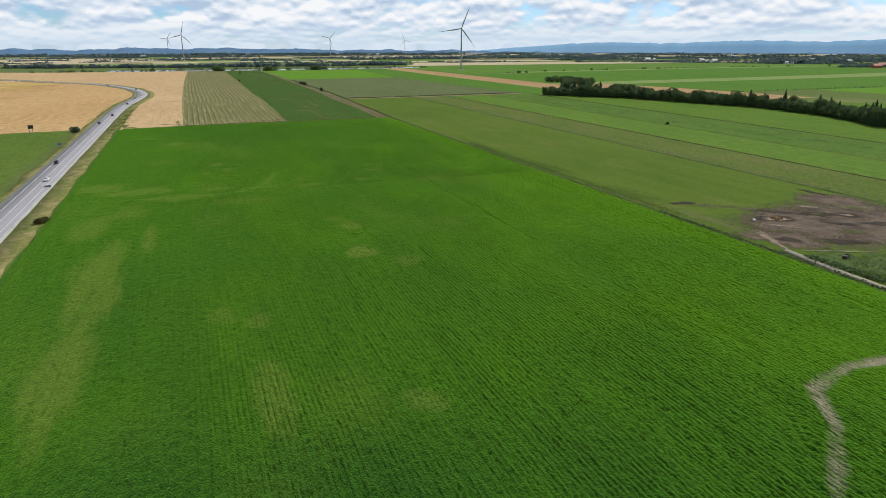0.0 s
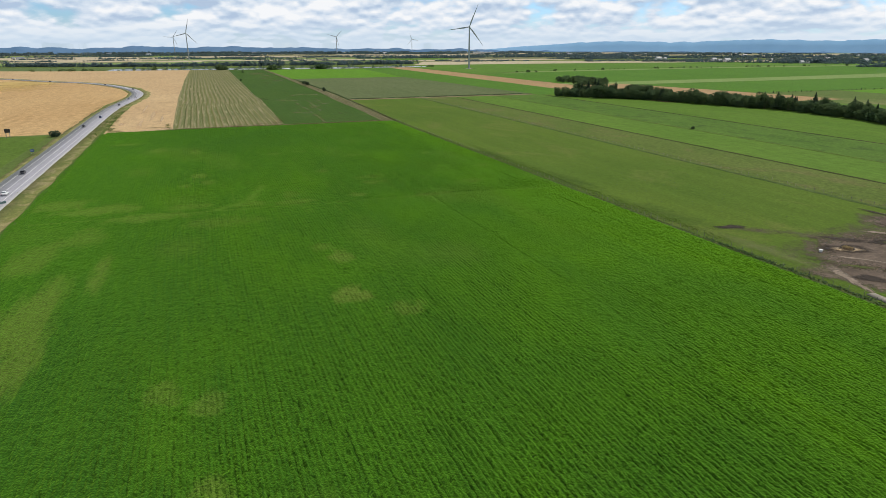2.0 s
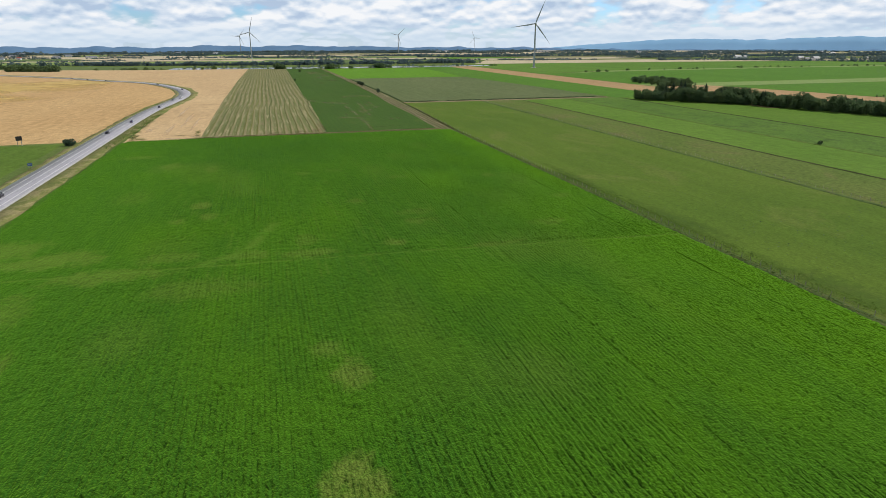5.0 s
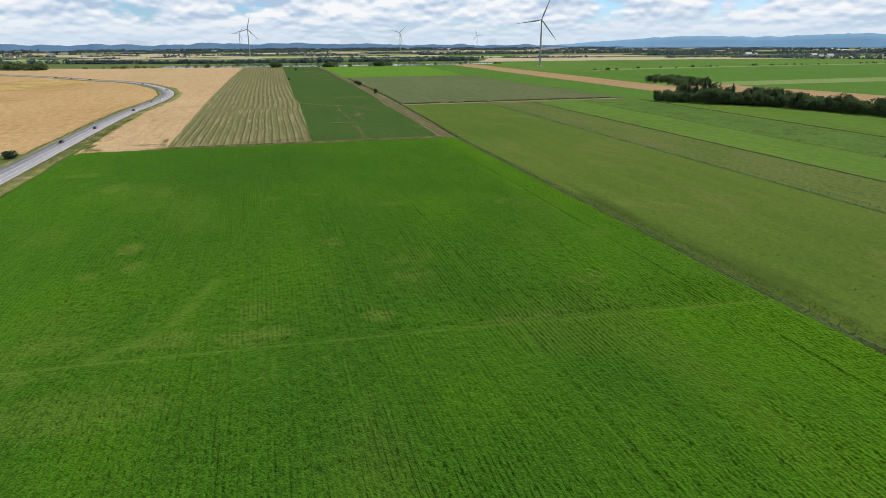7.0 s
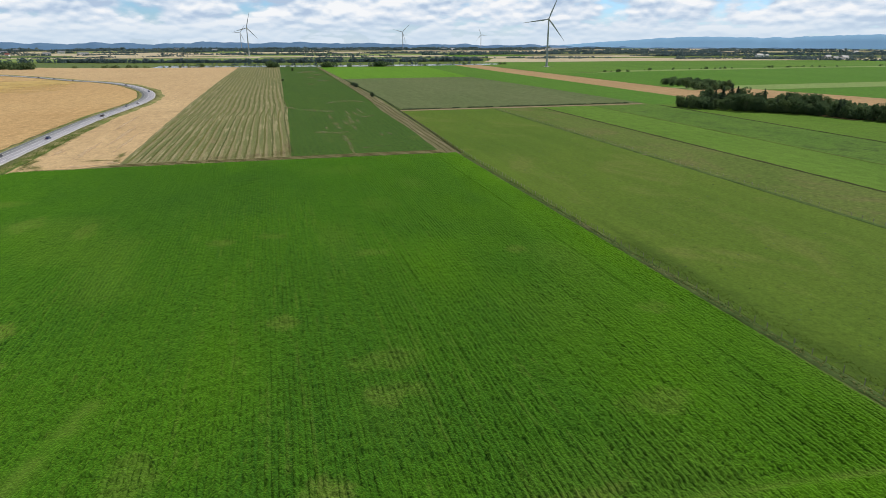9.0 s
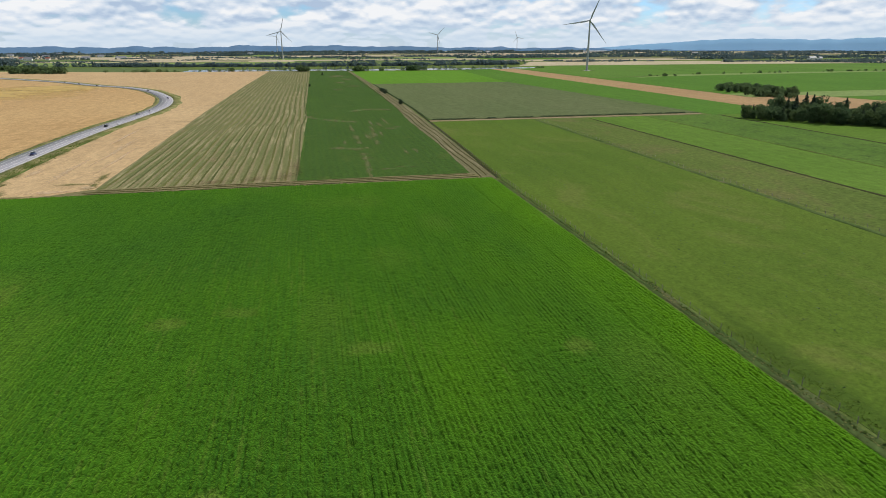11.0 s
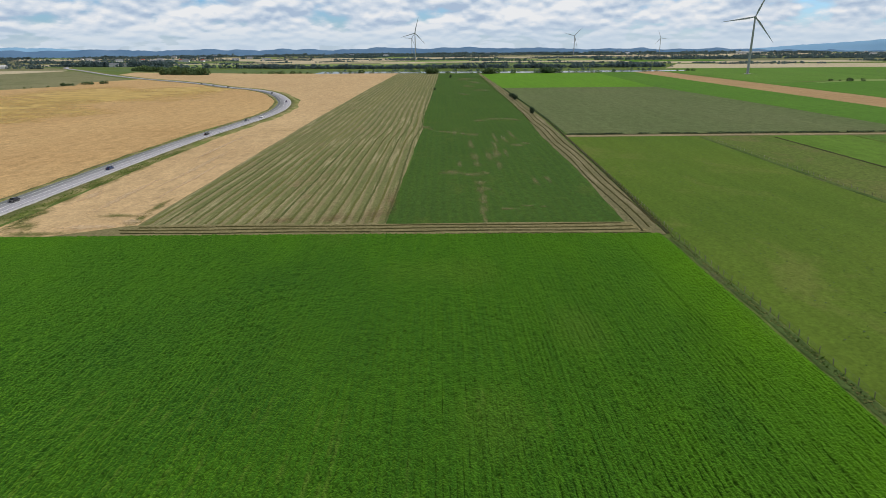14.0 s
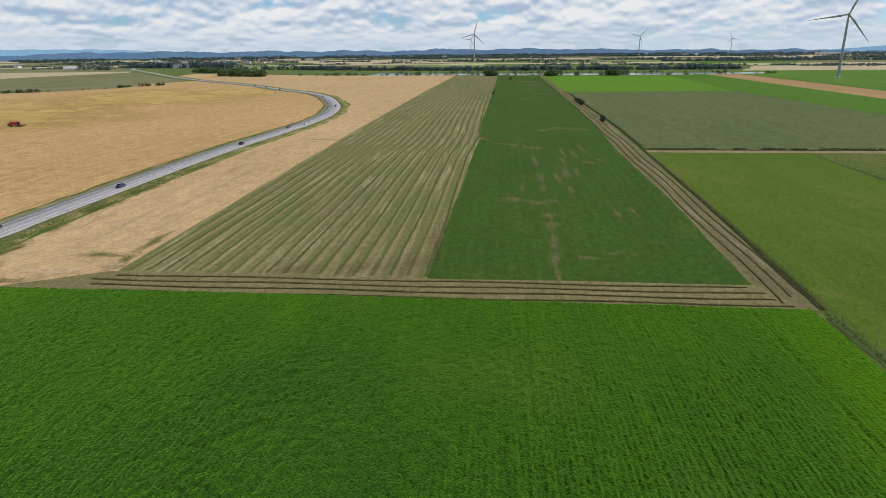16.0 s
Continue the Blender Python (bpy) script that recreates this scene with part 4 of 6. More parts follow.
    for (x0, y0, w0, f0), (x1, y1, w1, f1) in zip(GULLY, GULLY[1:]):
        t = np.clip(((X - x0) * (x1 - x0) + (Y - y0) * (y1 - y0)) / ((x1 - x0) ** 2 + (y1 - y0) ** 2), 0, 1)
        d = np.hypot(X - x0 - t * (x1 - x0), Y - y0 - t * (y1 - y0))
        gully = np.maximum(gully, (f0 + (f1 - f0) * t) * np.exp(-(d / (w0 + (w1 - w0) * t)) ** 2))
    gully *= 0.35 + 0.55 * smooth_noise(X, Y * 0.5, 1.3, 51) + 0.45 * smooth_noise(X, Y * 0.6, 0.6, 52)
    Z -= 0.6 * gully
    for off in (0.0, 1.5):
        wx = -74.6 + off + (Y + 454) * 0.34 + 0.031 * (Y + 454) ** 2
        Z -= 0.5 * np.exp(-((X - wx) / 0.4) ** 2) * (np.abs(Y + 447) < 7.5)
    wheel = np.exp(-((X + 14.3) / 0.4) ** 2) + np.exp(-((X + 60.5) / 0.4) ** 2) * 0.8
    Z -= 0.30 * wheel * (0.4 + smooth_noise(X, Y, 6, 44))
    Z -= np.clip(tone, 0, 1) * 0.12
    Z = np.maximum(Z, 0.06)
    # stems: the canopy stands breast-high and falls off along the outer rows
    rim = np.clip(np.minimum(np.minimum(-1.0 - X, X + 203.5), 0.8 - (X + 2) * 0.014 - Y) / 1.6, 0, 1)
    STEM = 0.8 * rim
    edge = (Y > 0.7 - (X + 2) * 0.014)
    Z[edge] = 0.08
    # mask for painted shade: how far a spot lies below the leaf tops
    gap_shade = np.clip((0.20 - Z) / 0.16, 0, 1) * 0.55
    n, m = X.shape
    idx = np.arange(n * m).reshape(n, m)
    quads = np.stack([idx[:-1, :-1], idx[:-1, 1:], idx[1:, 1:], idx[1:, :-1]], -1).reshape(-1, 4)
    me = mesh_np("crop_canopy", np.stack([X, Y, Z + STEM], -1).reshape(-1, 3), quads)
    me.attributes.new("gap_shade", "FLOAT", "POINT").data.foreach_set("value", gap_shade.astype(np.float32).ravel())
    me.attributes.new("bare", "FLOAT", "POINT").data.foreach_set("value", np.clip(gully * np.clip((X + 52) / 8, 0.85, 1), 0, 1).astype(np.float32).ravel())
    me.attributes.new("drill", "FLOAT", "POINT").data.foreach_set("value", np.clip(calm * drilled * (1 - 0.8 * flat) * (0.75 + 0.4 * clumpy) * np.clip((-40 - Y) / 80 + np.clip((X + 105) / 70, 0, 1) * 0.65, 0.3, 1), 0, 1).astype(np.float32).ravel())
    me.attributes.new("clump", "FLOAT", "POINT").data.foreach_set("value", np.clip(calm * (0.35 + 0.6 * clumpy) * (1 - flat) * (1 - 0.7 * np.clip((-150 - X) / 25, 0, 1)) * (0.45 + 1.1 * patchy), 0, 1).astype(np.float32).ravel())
    me.attributes.new("lush", "FLOAT", "POINT").data.foreach_set("value", lush.astype(np.float32).ravel())
    me.attributes.new("deep", "FLOAT", "POINT").data.foreach_set("value", deep.astype(np.float32).ravel())
    me.attributes.new("tone", "FLOAT", "POINT").data.foreach_set("value", np.clip(tone, 0, 1).astype(np.float32).ravel())
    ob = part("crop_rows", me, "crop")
    return tagged(ob, "leafy green crop in close drill rows with thin yellowish stands", "crop", kind="stuff")


crop_canopy()


# ---------------------------------------------------------------- cut hay lying in rows
def windrow(path, width, height, per_m, seed):
    """One uneven row of cut grass: a low ridge with tufts of stalks lying over it."""
    r = np.random.default_rng(seed)
    pts = np.array(path)
    d = np.gradient(pts, axis=0)
    d /= np.linalg.norm(d, axis=1)[:, None]
    side = np.stack([d[:, 1], -d[:, 0]], 1)
    n = len(pts)
    rows = []
    for o, h in ((-0.5, 0.02), (-0.22, 0.6), (0.05, 0.8), (0.3, 0.55), (0.5, 0.02)):
        w = width * 0.7 * r.uniform(0.35, 1.3, n)
        rows.append(np.column_stack([pts + side * (o * w)[:, None], 0.09 + h * height * r.uniform(0.2, 1.3, n)]))
    i = np.arange(n - 1)
    quads = np.vstack([np.stack([k * n + i, k * n + i + 1, (k + 1) * n + i + 1, (k + 1) * n + i], 1) for k in range(4)])
    verts = np.vstack(rows)
    m = int(n * per_m)
    f = r.uniform(0, n - 1.001, m)
    j = f.astype(int)
    c = pts[j] + (pts[j + 1] - pts[j]) * (f - j)[:, None] + side[j] * (r.normal(size=m) * width * 0.33)[:, None]
    v, q = leaf_quads(np.column_stack([c, 0.1 + r.uniform(0.1, 0.9, m) * height]), r.uniform(0.12, 0.28, m), r)
    heart = np.repeat(v[:, 2].reshape(-1, 4).mean(1), 4)
    v[:, 2] = np.maximum(heart + (v[:, 2] - heart) * 0.4, 0.06)
    return (verts, quads), (v, q)


def lay(path, width, height, per_m, seed, label, group, material="hay"):
    ridge_mesh, stalk_mesh = windrow(path, width, height, per_m, seed)
    row = new("windrow")
    part("ridge", mesh_np("ridge", *ridge_mesh), material, row)
    part("litter", mesh_np("litter", *stalk_mesh), material, row, "loose dry litter")
    tagged(row, label, "windrow", group)


def hay_rows():
    for k in range(18):
        x0 = -159.5 + k * 4.45
        s = np.arange(17, 1112, 1.8)
        sway = 0.38 * np.sin(s / 41 + 0.4) + 0.13 * np.sin(s / 13.0 + k * 0.15) + (2.2 * np.exp(-((s - 275) / 50) ** 2))
        x = x0 + sway + (s / 1100) * (8.0 + k * 0.1)
        keep = x < -78.5 + (s / 1100) * 9
        lay(np.column_stack([x, s])[keep], 1.5, 0.06, 4.0, 50 + k, "long greenish row of cut hay on the mown field", "rows of cut hay", "green_hay")
    for k, (y0, x0, x1) in enumerate(((3.2, -158, -3), (6.6, -163, -4.5), (10.0, -165, -6), (13.3, -160, -9))):
        x = np.arange(x0, x1, 1.3)
        y = y0 + 0.35 * np.sin(x / 9.0 + k) + 0.004 * (x + 80)
        lay(np.column_stack([x, y]), 1.1, 0.30, 30.0, 80 + k, "row of cut grass lying along the headland", "rows on the headland")
    for k, (xa, xb) in enumerate(((-5.3, 2.0), (-2.4, 6.0), (0.4, 9.6))):
        s = np.arange(5 + 4 * k, 1000, 1.6)
        x = xa + (xb - xa) * np.clip(s / 420, 0, 1) ** 0.8 + 0.5 * np.sin(s / 17.0)
        lay(np.column_stack([x, s]), 1.0, 0.24, 14.0, 90 + k, "row of cut grass lying along the farm track", "rows along the track")


hay_rows()

# bare and thin places
for k, (px, py, rx, ry) in enumerate(((-51.5, 20, 1.0, 8), (-51.1, 33, 1.8, 6), (-50.2, 48, 1.5, 12), (-49.6, 64, 2.6, 6), (-49.8, 76, 2.2, 6), (-52.0, 93, 5.5, 4), (-61.4, 98, 4, 6), (-48.8, 118, 1.4, 10),
                                      (-48.6, 138, 1.8, 14), (-48.9, 180, 1.4, 22), (-26.2, 306, 7, 7), (-37.5, 296, 4, 8), (-15.7, 306, 5, 6), (-57.3, 227, 2, 10), (-65.1, 236, 3, 4), (-46.1, 220, 5, 6),
                                      (-61, 232, 2, 6), (-52, 224, 2, 7), (-33.2, 206, 1.4, 20), (-35.5, 176, 1.2, 16), (-37.0, 148, 2.0, 18), (-38.5, 115, 1.6, 10), (-41.5, 140, 1.5, 16), (-32, 150, 1.2, 12),
                                      (-21.8, 218, 1.4, 20), (-23, 175, 3, 6), (-17, 182, 2, 5), (-28, 200, 1.4, 14), (-16.4, 626, 9, 16), (-29, 707, 8, 20), (-15.2, 799, 10, 26), (-40, 560, 6, 12),
                                      (-21.1, 82, 1.2, 6), (-26.7, 79, 1.2, 8), (-42.4, 33, 2.6, 2), (-35.5, 37, 2, 1.5), (-30, 36, 1.5, 1.2), (-76.8, 258, 4, 7), (-73, 248, 2, 5), (-10, 300, 3, 8),
                                      (-57, 118, 1.2, 8), (-46, 96, 2, 3), (-25, 900, 14, 40))):
    blot("thin_patch", px, py, rx * 1.5, ry * 1.4, 0.10 + 0.006 * (k % 7), "bleached", "thin bleached patch in the dark crop")
for k, (px, py, rx, ry) in enumerate(((-174, 28, 9, 3.5), (-166, 40, 3, 14), (-198, 16, 7, 8), (-190, 7, 18, 3.5), (-165, 22, 4, 9), (-203, 24, 4, 16), (-172, 249, 22, 1.6), (-207, 80, 6, 16), (-206, 52, 4, 12), (-207, 110, 5, 20), (-204, 32, 5, 12), (-207, 160, 4, 22))):
    blot("green_patch", px, py, rx, ry, 0.11 + 0.006 * k, "moss", "green regrowth in the pale stubble")
for k, (px, py, rx, ry) in enumerate(((-177, 14, 14, 3), (-166, 20, 5, 4), (-199, 58, 2.5, 14), (-186, 60, 2, 40), (-180, 120, 2, 60), (-190, 180, 2, 50), (-172, 90, 1.6, 40))):
    blot("straw_patch", px, py, rx, ry, 0.18 + 0.006 * k, "straw", "pale loose straw on the stubble")
for k, (px, py, rx, ry) in enumerate(((-88, 26, 7, 15), (-100, 22, 9, 9), (-84, 48, 4, 22), (-118, 20, 9, 7))):
    blot("russet_patch", px, py, rx, ry, 0.20 + 0.006 * k, "russet", "reddish brown litter on the mown hay ground")


# ---------------------------------------------------------------- trees and hedges
def broad_tree(height, spread, seed):
    r = np.random.default_rng(seed)
    t = new("tree")
    bm = bmesh.new()
    cone(bm, 0.035 * height, 0.014 * height, height * 0.55, Matrix.Translation((0, 0, height * 0.275)), 8)
    for k in range(5):
        a = k * 1.26 + r.uniform(-0.4, 0.4)
        ln = height * r.uniform(0.28, 0.4)
        tilt = Matrix.Translation((0, 0, height * r.uniform(0.28, 0.48))) @ Euler((0, radians(r.uniform(35, 55)), a)).to_matrix().to_4x4()
        cone(bm, 0.013 * height, 0.005 * height, ln, tilt @ Matrix.Translation((0, 0, ln / 2)), 6)
    part("trunk", bm, "bark", t)
    C, S = [], []
    for k in range(14):
        a, q = r.uniform(0, 6.28), r.uniform(0.0, 0.72)
        z = height * (0.14 + 0.70 * (k + 0.5) / 14)
        c = np.array([math.cos(a) * spread * q, math.sin(a) * spread * q, z])
        rad = spread * r.uniform(0.36, 0.56) * (1.2 - 0.75 * abs(z / height - 0.4))
        C.append(on_blob(112, c, np.array([rad, rad, rad * 0.85]), r))
        S.append(r.uniform(0.09, 0.17, 112) * spread * 1.2)
    v, f = leaf_quads(np.vstack(C), np.concatenate(S), r)
    v[:, 2] = np.clip(v[:, 2], height * 0.03, None)
    part("crown", mesh_np("crown", v, f), "leaf", t)
    return t


def spruce(height, spread, seed):
    r = np.random.default_rng(seed)
    t = new("conifer")
    bm = bmesh.new()
    cone(bm, 0.022 * height, 0.004 * height, height * 0.96, Matrix.Translation((0, 0, height * 0.48)), 8)
    part("trunk", bm, "bark", t)
    n = 620
    z = r.uniform(0.06, 1.0, n) ** 0.85
    tier = 0.75 + 0.25 * np.sin(z * 40)
    rad = spread * (1 - z) * tier * r.uniform(0.5, 1.05, n) + 0.1
    a = r.uniform(0, 6.28, n)
    c = np.column_stack([np.cos(a) * rad, np.sin(a) * rad, z * height])
    v, f = leaf_quads(c, r.uniform(0.16, 0.30, n) * spread * (1.3 - 0.85 * z), r)
    part("crown", mesh_np("crown", v, f), "needle", t)
    return t


BROAD = [broad_tree(11.0, 5.2, 101), broad_tree(12.5, 5.6, 102), broad_tree(9.0, 4.8, 103), broad_tree(14.0, 5.4, 104)]
SPRUCE = [spruce(15.0, 5.2, 111), spruce(12.5, 4.6, 112)]
for ob in BROAD:
    tagged(ob, "dense dark green broadleaf tree in a wood", "tree", "trees of the wood")
for ob in SPRUCE:
    tagged(ob, "tall dark spruce standing in the wood", "conifer", "spruces of the wood")


def plant_wood():
    """A belt of trees along a meadow: front edge by steps, several trees deep."""
    r = random.Random(5)
    front = [(246, 172), (266, 146), (308, 99), (335, 12), (358, -48), (352, -92), (348, -134), (320, -186), (326, -240), (345, -330)]
    used = set()

    def put(x, y, kind=None, size=None):
        src = kind or r.choice(BROAD)
        s = size or r.uniform(0.70, 1.25) * 0.88
        m = pose(x, y, 0, 0, 0, r.uniform(0, 360)) @ Matrix.Scale(s, 4)
        if src.name not in used:
            used.add(src.name)
            src.matrix_world = m
            return
        c = copy_thing(src, pose(x, y, 0, 0, 0, 0))
        c.matrix_basis = m

    for (x0, y0), (x1, y1) in zip(front, front[1:]):
        n = max(2, int(math.hypot(x1 - x0, y1 - y0) / 5.2))
        for i in range(n):
            f = i / n
            bx, by = x0 + (x1 - x0) * f, y0 + (y1 - y0) * f
            for row in range(2):
                if r.random() < (1.0, 0.85)[row]:
                    tall = 0.9 if by > 135 else 1.15 if by > 85 else 1.0
                    put(bx + 3 + row * 6.5 + r.uniform(-2.2, 2.2), by + row * 4.5 + r.uniform(-2, 2), None, r.uniform(0.70, 1.25) * 0.88 * tall)
    for x, y, s in ((288, 168, 1.2), (296, 160, 1.25), (300, 172, 1.1), (274, 160, 0.95), (306, 140, 1.0), (312, 120, 1.05), (352, 20, 0.95), (383, -30, 0.9), (376, -60, 1.0), (372, -100, 0.95), (365, -118, 0.8), (352, -165, 1.0), (350, -170, 0.85),
                    (344, -205, 1.1), (340, -225, 0.9)):
        put(x, y, r.choice(SPRUCE), s * 1.12)
    for i in range(22):
        f = r.random() * 8
        k = int(f)
        px, py = (front[k][j] + (front[k + 1][j] - front[k][j]) * (f - k) for j in (0, 1))
        put(px + r.uniform(2, 16), py + r.uniform(0, 8), r.choice(SPRUCE), r.uniform(0.75, 1.15))
    # deeper, taller part at the far end
    for i in range(44):
        f = r.random()
        put(272 + f * 50 + r.uniform(0, 22), 178 - f * 95 + r.uniform(-4, 26), None, r.uniform(0.85, 1.25))
    # clump behind the brown strip
    for i in range(26):
        f = r.random()
        put(392 + f * 42 + r.uniform(-8, 8), 322 + f * 8 + r.random() * (60 + 80 * f), None, r.uniform(0.6, 0.9))
    # line of young trees at the back field
    for i in range(34):
        put(500 + i * 8 + r.uniform(-3, 3), 119 - i * 0.2 + r.uniform(-2, 2), r.choice(SPRUCE), r.uniform(0.13, 0.24))


plant_wood()


def hedge(name, pts, width, height, density, material, label, seed, facets=34):
    """Uncounted bushes and trees along a line, as clumps of leaf-sized facets with gaps."""
    r = np.random.default_rng(seed)
    C, S = [], []
    for (x0, y0), (x1, y1) in zip(pts, pts[1:]):
        ln = math.hypot(x1 - x0, y1 - y0)
        n = max(1, int(ln * density))
        for k in range(n):
            f = r.random()
            h = height * r.uniform(0.35, 1.1) * r.uniform(0.75, 1.0)
            rad = h * r.uniform(0.5, 0.95)
            c = np.array([x0 + (x1 - x0) * f + r.normal() * width * 0.4, y0 + (y1 - y0) * f + r.normal() * width * 0.4, h * 0.48])
            m = facets
            C.append(on_blob(m, c, np.array([rad, rad, h * 0.5]), r))
            S.append(np.full(m, rad * 3.6 / math.sqrt(facets)) * r.uniform(0.7, 1.3, m))
    v, f = leaf_quads(np.vstack(C), np.concatenate(S), r)
    v[:, 2] = np.maximum(v[:, 2], 0.02)
    return tagged(part(name, mesh_np(name, v, f), material), label, "hedge", kind="stuff")


hedge("wood_interior", [(270, 176), (300, 150), (332, 110), (358, 24), (380, -36), (374, -84), (370, -126), (344, -180), (350, -235), (370, -330)], 22, 10, 0.8, "leaf",
      "closed mass of broadleaf trees inside the wood", 198, 200)
hedge("wood_interior", [(400, 335), (440, 380), (425, 430), (455, 460)], 30, 9, 0.6, "leaf", "closed clump of broadleaf trees behind the brown field", 199, 200)
hedge("river_trees", [(-480, 1180), (-300, 1160), (-160, 1148)], 10, 7, 0.10, "leaf", "bushes along the near river bank", 201, 80)
hedge("river_trees", [(-130, 1160), (-100, 1145), (-40, 1112), (60, 1100), (160, 1105), (240, 1104), (330, 1120), (450, 1140)], 7, 6.5, 0.065, "leaf", "scattered bushes along the near river bank", 202, 80)
hedge("river_bushes", [(20, 1094), (44, 1094)], 6, 13, 0.5, "leaf", "dense round bushes on the river bank", 203, 80)
hedge("river_bushes", [(120, 1104), (150, 1104)], 6, 12, 0.4, "leaf", "dense round bushes on the river bank", 204, 80)
hedge("river_bushes", [(-95, 1120), (-75, 1116)], 6, 13, 0.5, "leaf", "dense round bushes on the river bank", 208, 80)
hedge("far_bank_trees", [(-600, 1560), (-480, 1500), (-211, 1420), (20, 1400), (300, 1390), (480, 1400)], 26, 11, 0.55, "hazed_leaf", "row of trees along the far river bank", 205)
hedge("far_bank_trees", [(-300, 1275), (-120, 1260), (100, 1225), (390, 1225)], 8, 5, 0.14, "hazed_leaf", "low bushes along the far river bank", 206)
hedge("field_trees", [(-900, 1640), (-700, 1560), (-450, 1500)], 30, 12, 0.15, "hazed_leaf", "scattered field trees on the plain", 207)
hedge("road_wood", [(-650, 1190), (-560, 1150)], 22, 14, 0.40, "leaf", "small wood beside the highway", 210, 80)
hedge("road_wood", [(-830, 1432), (-700, 1330), (-640, 1230)], 22, 13, 0.30, "leaf", "belt of trees beside the highway", 211, 80)
hedge("farm_trees", [(-1240, 1830), (-1060, 1790), (-940, 1760)], 34, 17, 0.32, "hazed_leaf", "trees round a farmstead", 212)
hedge("farm_trees", [(-1000, 1830), (-880, 1800)], 34, 20, 0.3, "hazed_leaf", "tall trees round a farmstead", 213)
hedge("wheat_bushes", [(-735, 674), (-690, 694)], 7, 6, 0.35, "leaf", "bushes at the edge of the wheat", 214, 80)
hedge("wheat_bushes", [(-640, 790), (-600, 850)], 6, 5.5, 0.34, "leaf", "bushes at the edge of the wheat", 215, 80)
hedge("wheat_bushes", [(-668, 720), (-640, 770)], 6, 3, 0.10, "leaf", "small bushes at the edge of the wheat", 216)
hedge("bank_bushes", [(600, 785), (771, 806), (1023, 820), (1220, 826), (1550, 785)], 6, 5.5, 0.045, "leaf", "bushes along the grassy bank", 217)
hedge("bank_bushes", [(500, 755), (540, 745)], 6, 5, 0.2, "leaf", "bushes at the end of the grassy bank", 218)
hedge("village_trees", [(1300, 1330), (1560, 1340), (1760, 1200)], 40, 11, 0.2, "hazed_leaf", "trees round the far farms", 220)
hedge("village_trees", [(1580, 1020), (1700, 985), (1830, 960)], 40, 13, 0.4, "hazed_leaf", "trees round the far farms", 221)
hedge("village_trees", [(1480, 700), (1560, 670), (1700, 600), (1800, 560)], 30, 11, 0.3, "hazed_leaf", "trees round the far farms", 222)
hedge("village_trees", [(1800, 1250), (2100, 1150), (2500, 900)], 50, 14, 0.3, "hazed_leaf", "trees round the far farms", 223)
hedge("barn_trees", [(-1290, 1640), (-1200, 1650)], 10, 9, 0.2, "hazed_leaf", "trees beside the barn", 219)


def far_woods():
    """Belts of woodland over the far plain, too many trees to count."""
    r = random.Random(23)
    belts = []
    for i in range(80):
        y = 1700 + (i / 80) ** 0.8 * 2850
        a = r.uniform(-52, 62)
        x = -80 + math.tan(radians(a)) * (y + 350)
        if abs(x) > 3900 or (-300 < x < 500 and y < 2100 and r.random() < 0.5):
            continue
        ln = r.uniform(120, 520) * (0.6 + y / 4000)
        belts.append((x, y, ln, r.uniform(-40, 40)))
    for j, (x, y, ln, sk) in enumerate(belts):
        hedge("far_wood", [(x - ln / 2, y - sk), (x + ln / 2, y + sk)], 14 + y * 0.008, 6.0, 0.32 + 90 / y, "hazed_leaf", "distant dark belt of trees on the plain", 300 + j, 11)


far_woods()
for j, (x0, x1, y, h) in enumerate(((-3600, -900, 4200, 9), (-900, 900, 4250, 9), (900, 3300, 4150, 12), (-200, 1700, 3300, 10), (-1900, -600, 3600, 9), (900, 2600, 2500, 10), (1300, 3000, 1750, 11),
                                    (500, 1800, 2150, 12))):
    hedge("forest_edge", [(x0, y), (x1, y)], 60, h * 0.85, 0.30, "hazed_leaf", "distant dark forest edge below the hills", 500 + j, 11)

def arc_belts():
    """Woodland belts lying across the view far out on the plain."""
    r = random.Random(41)
    for k, (d, a0, a1, h) in enumerate(((2350, 33, 60, 9), (2700, 30, 62, 10), (3050, 28, 64, 10), (3400, 24, 66, 11), (3800, 10, 66, 12), (4300, -12, 66, 11), (3500, -30, 6, 11), (4050, -40, 12, 13),
                                          (4500, -50, 30, 15), (3000, -46, 22, 8), (2650, -44, -6, 7), (2300, 4, 30, 7))):
        a = a0
        while a < a1:
            w = r.uniform(1.5, 6.5)
            p = [(-154 + math.sin(radians(x)) * (d + r.uniform(-70, 70)), -507 + math.cos(radians(x)) * (d + r.uniform(-70, 70))) for x in (a, a + w / 2, a + w)]
            if p[1][1] < 4300:
                hedge("wood_belt", p, 24, h * 0.8, 0.36, "hazed_leaf", "distant dark belt of woodland", 700 + k * 40 + int(a), 11)
            a += w + r.uniform(0.3, 3.0)


arc_belts()


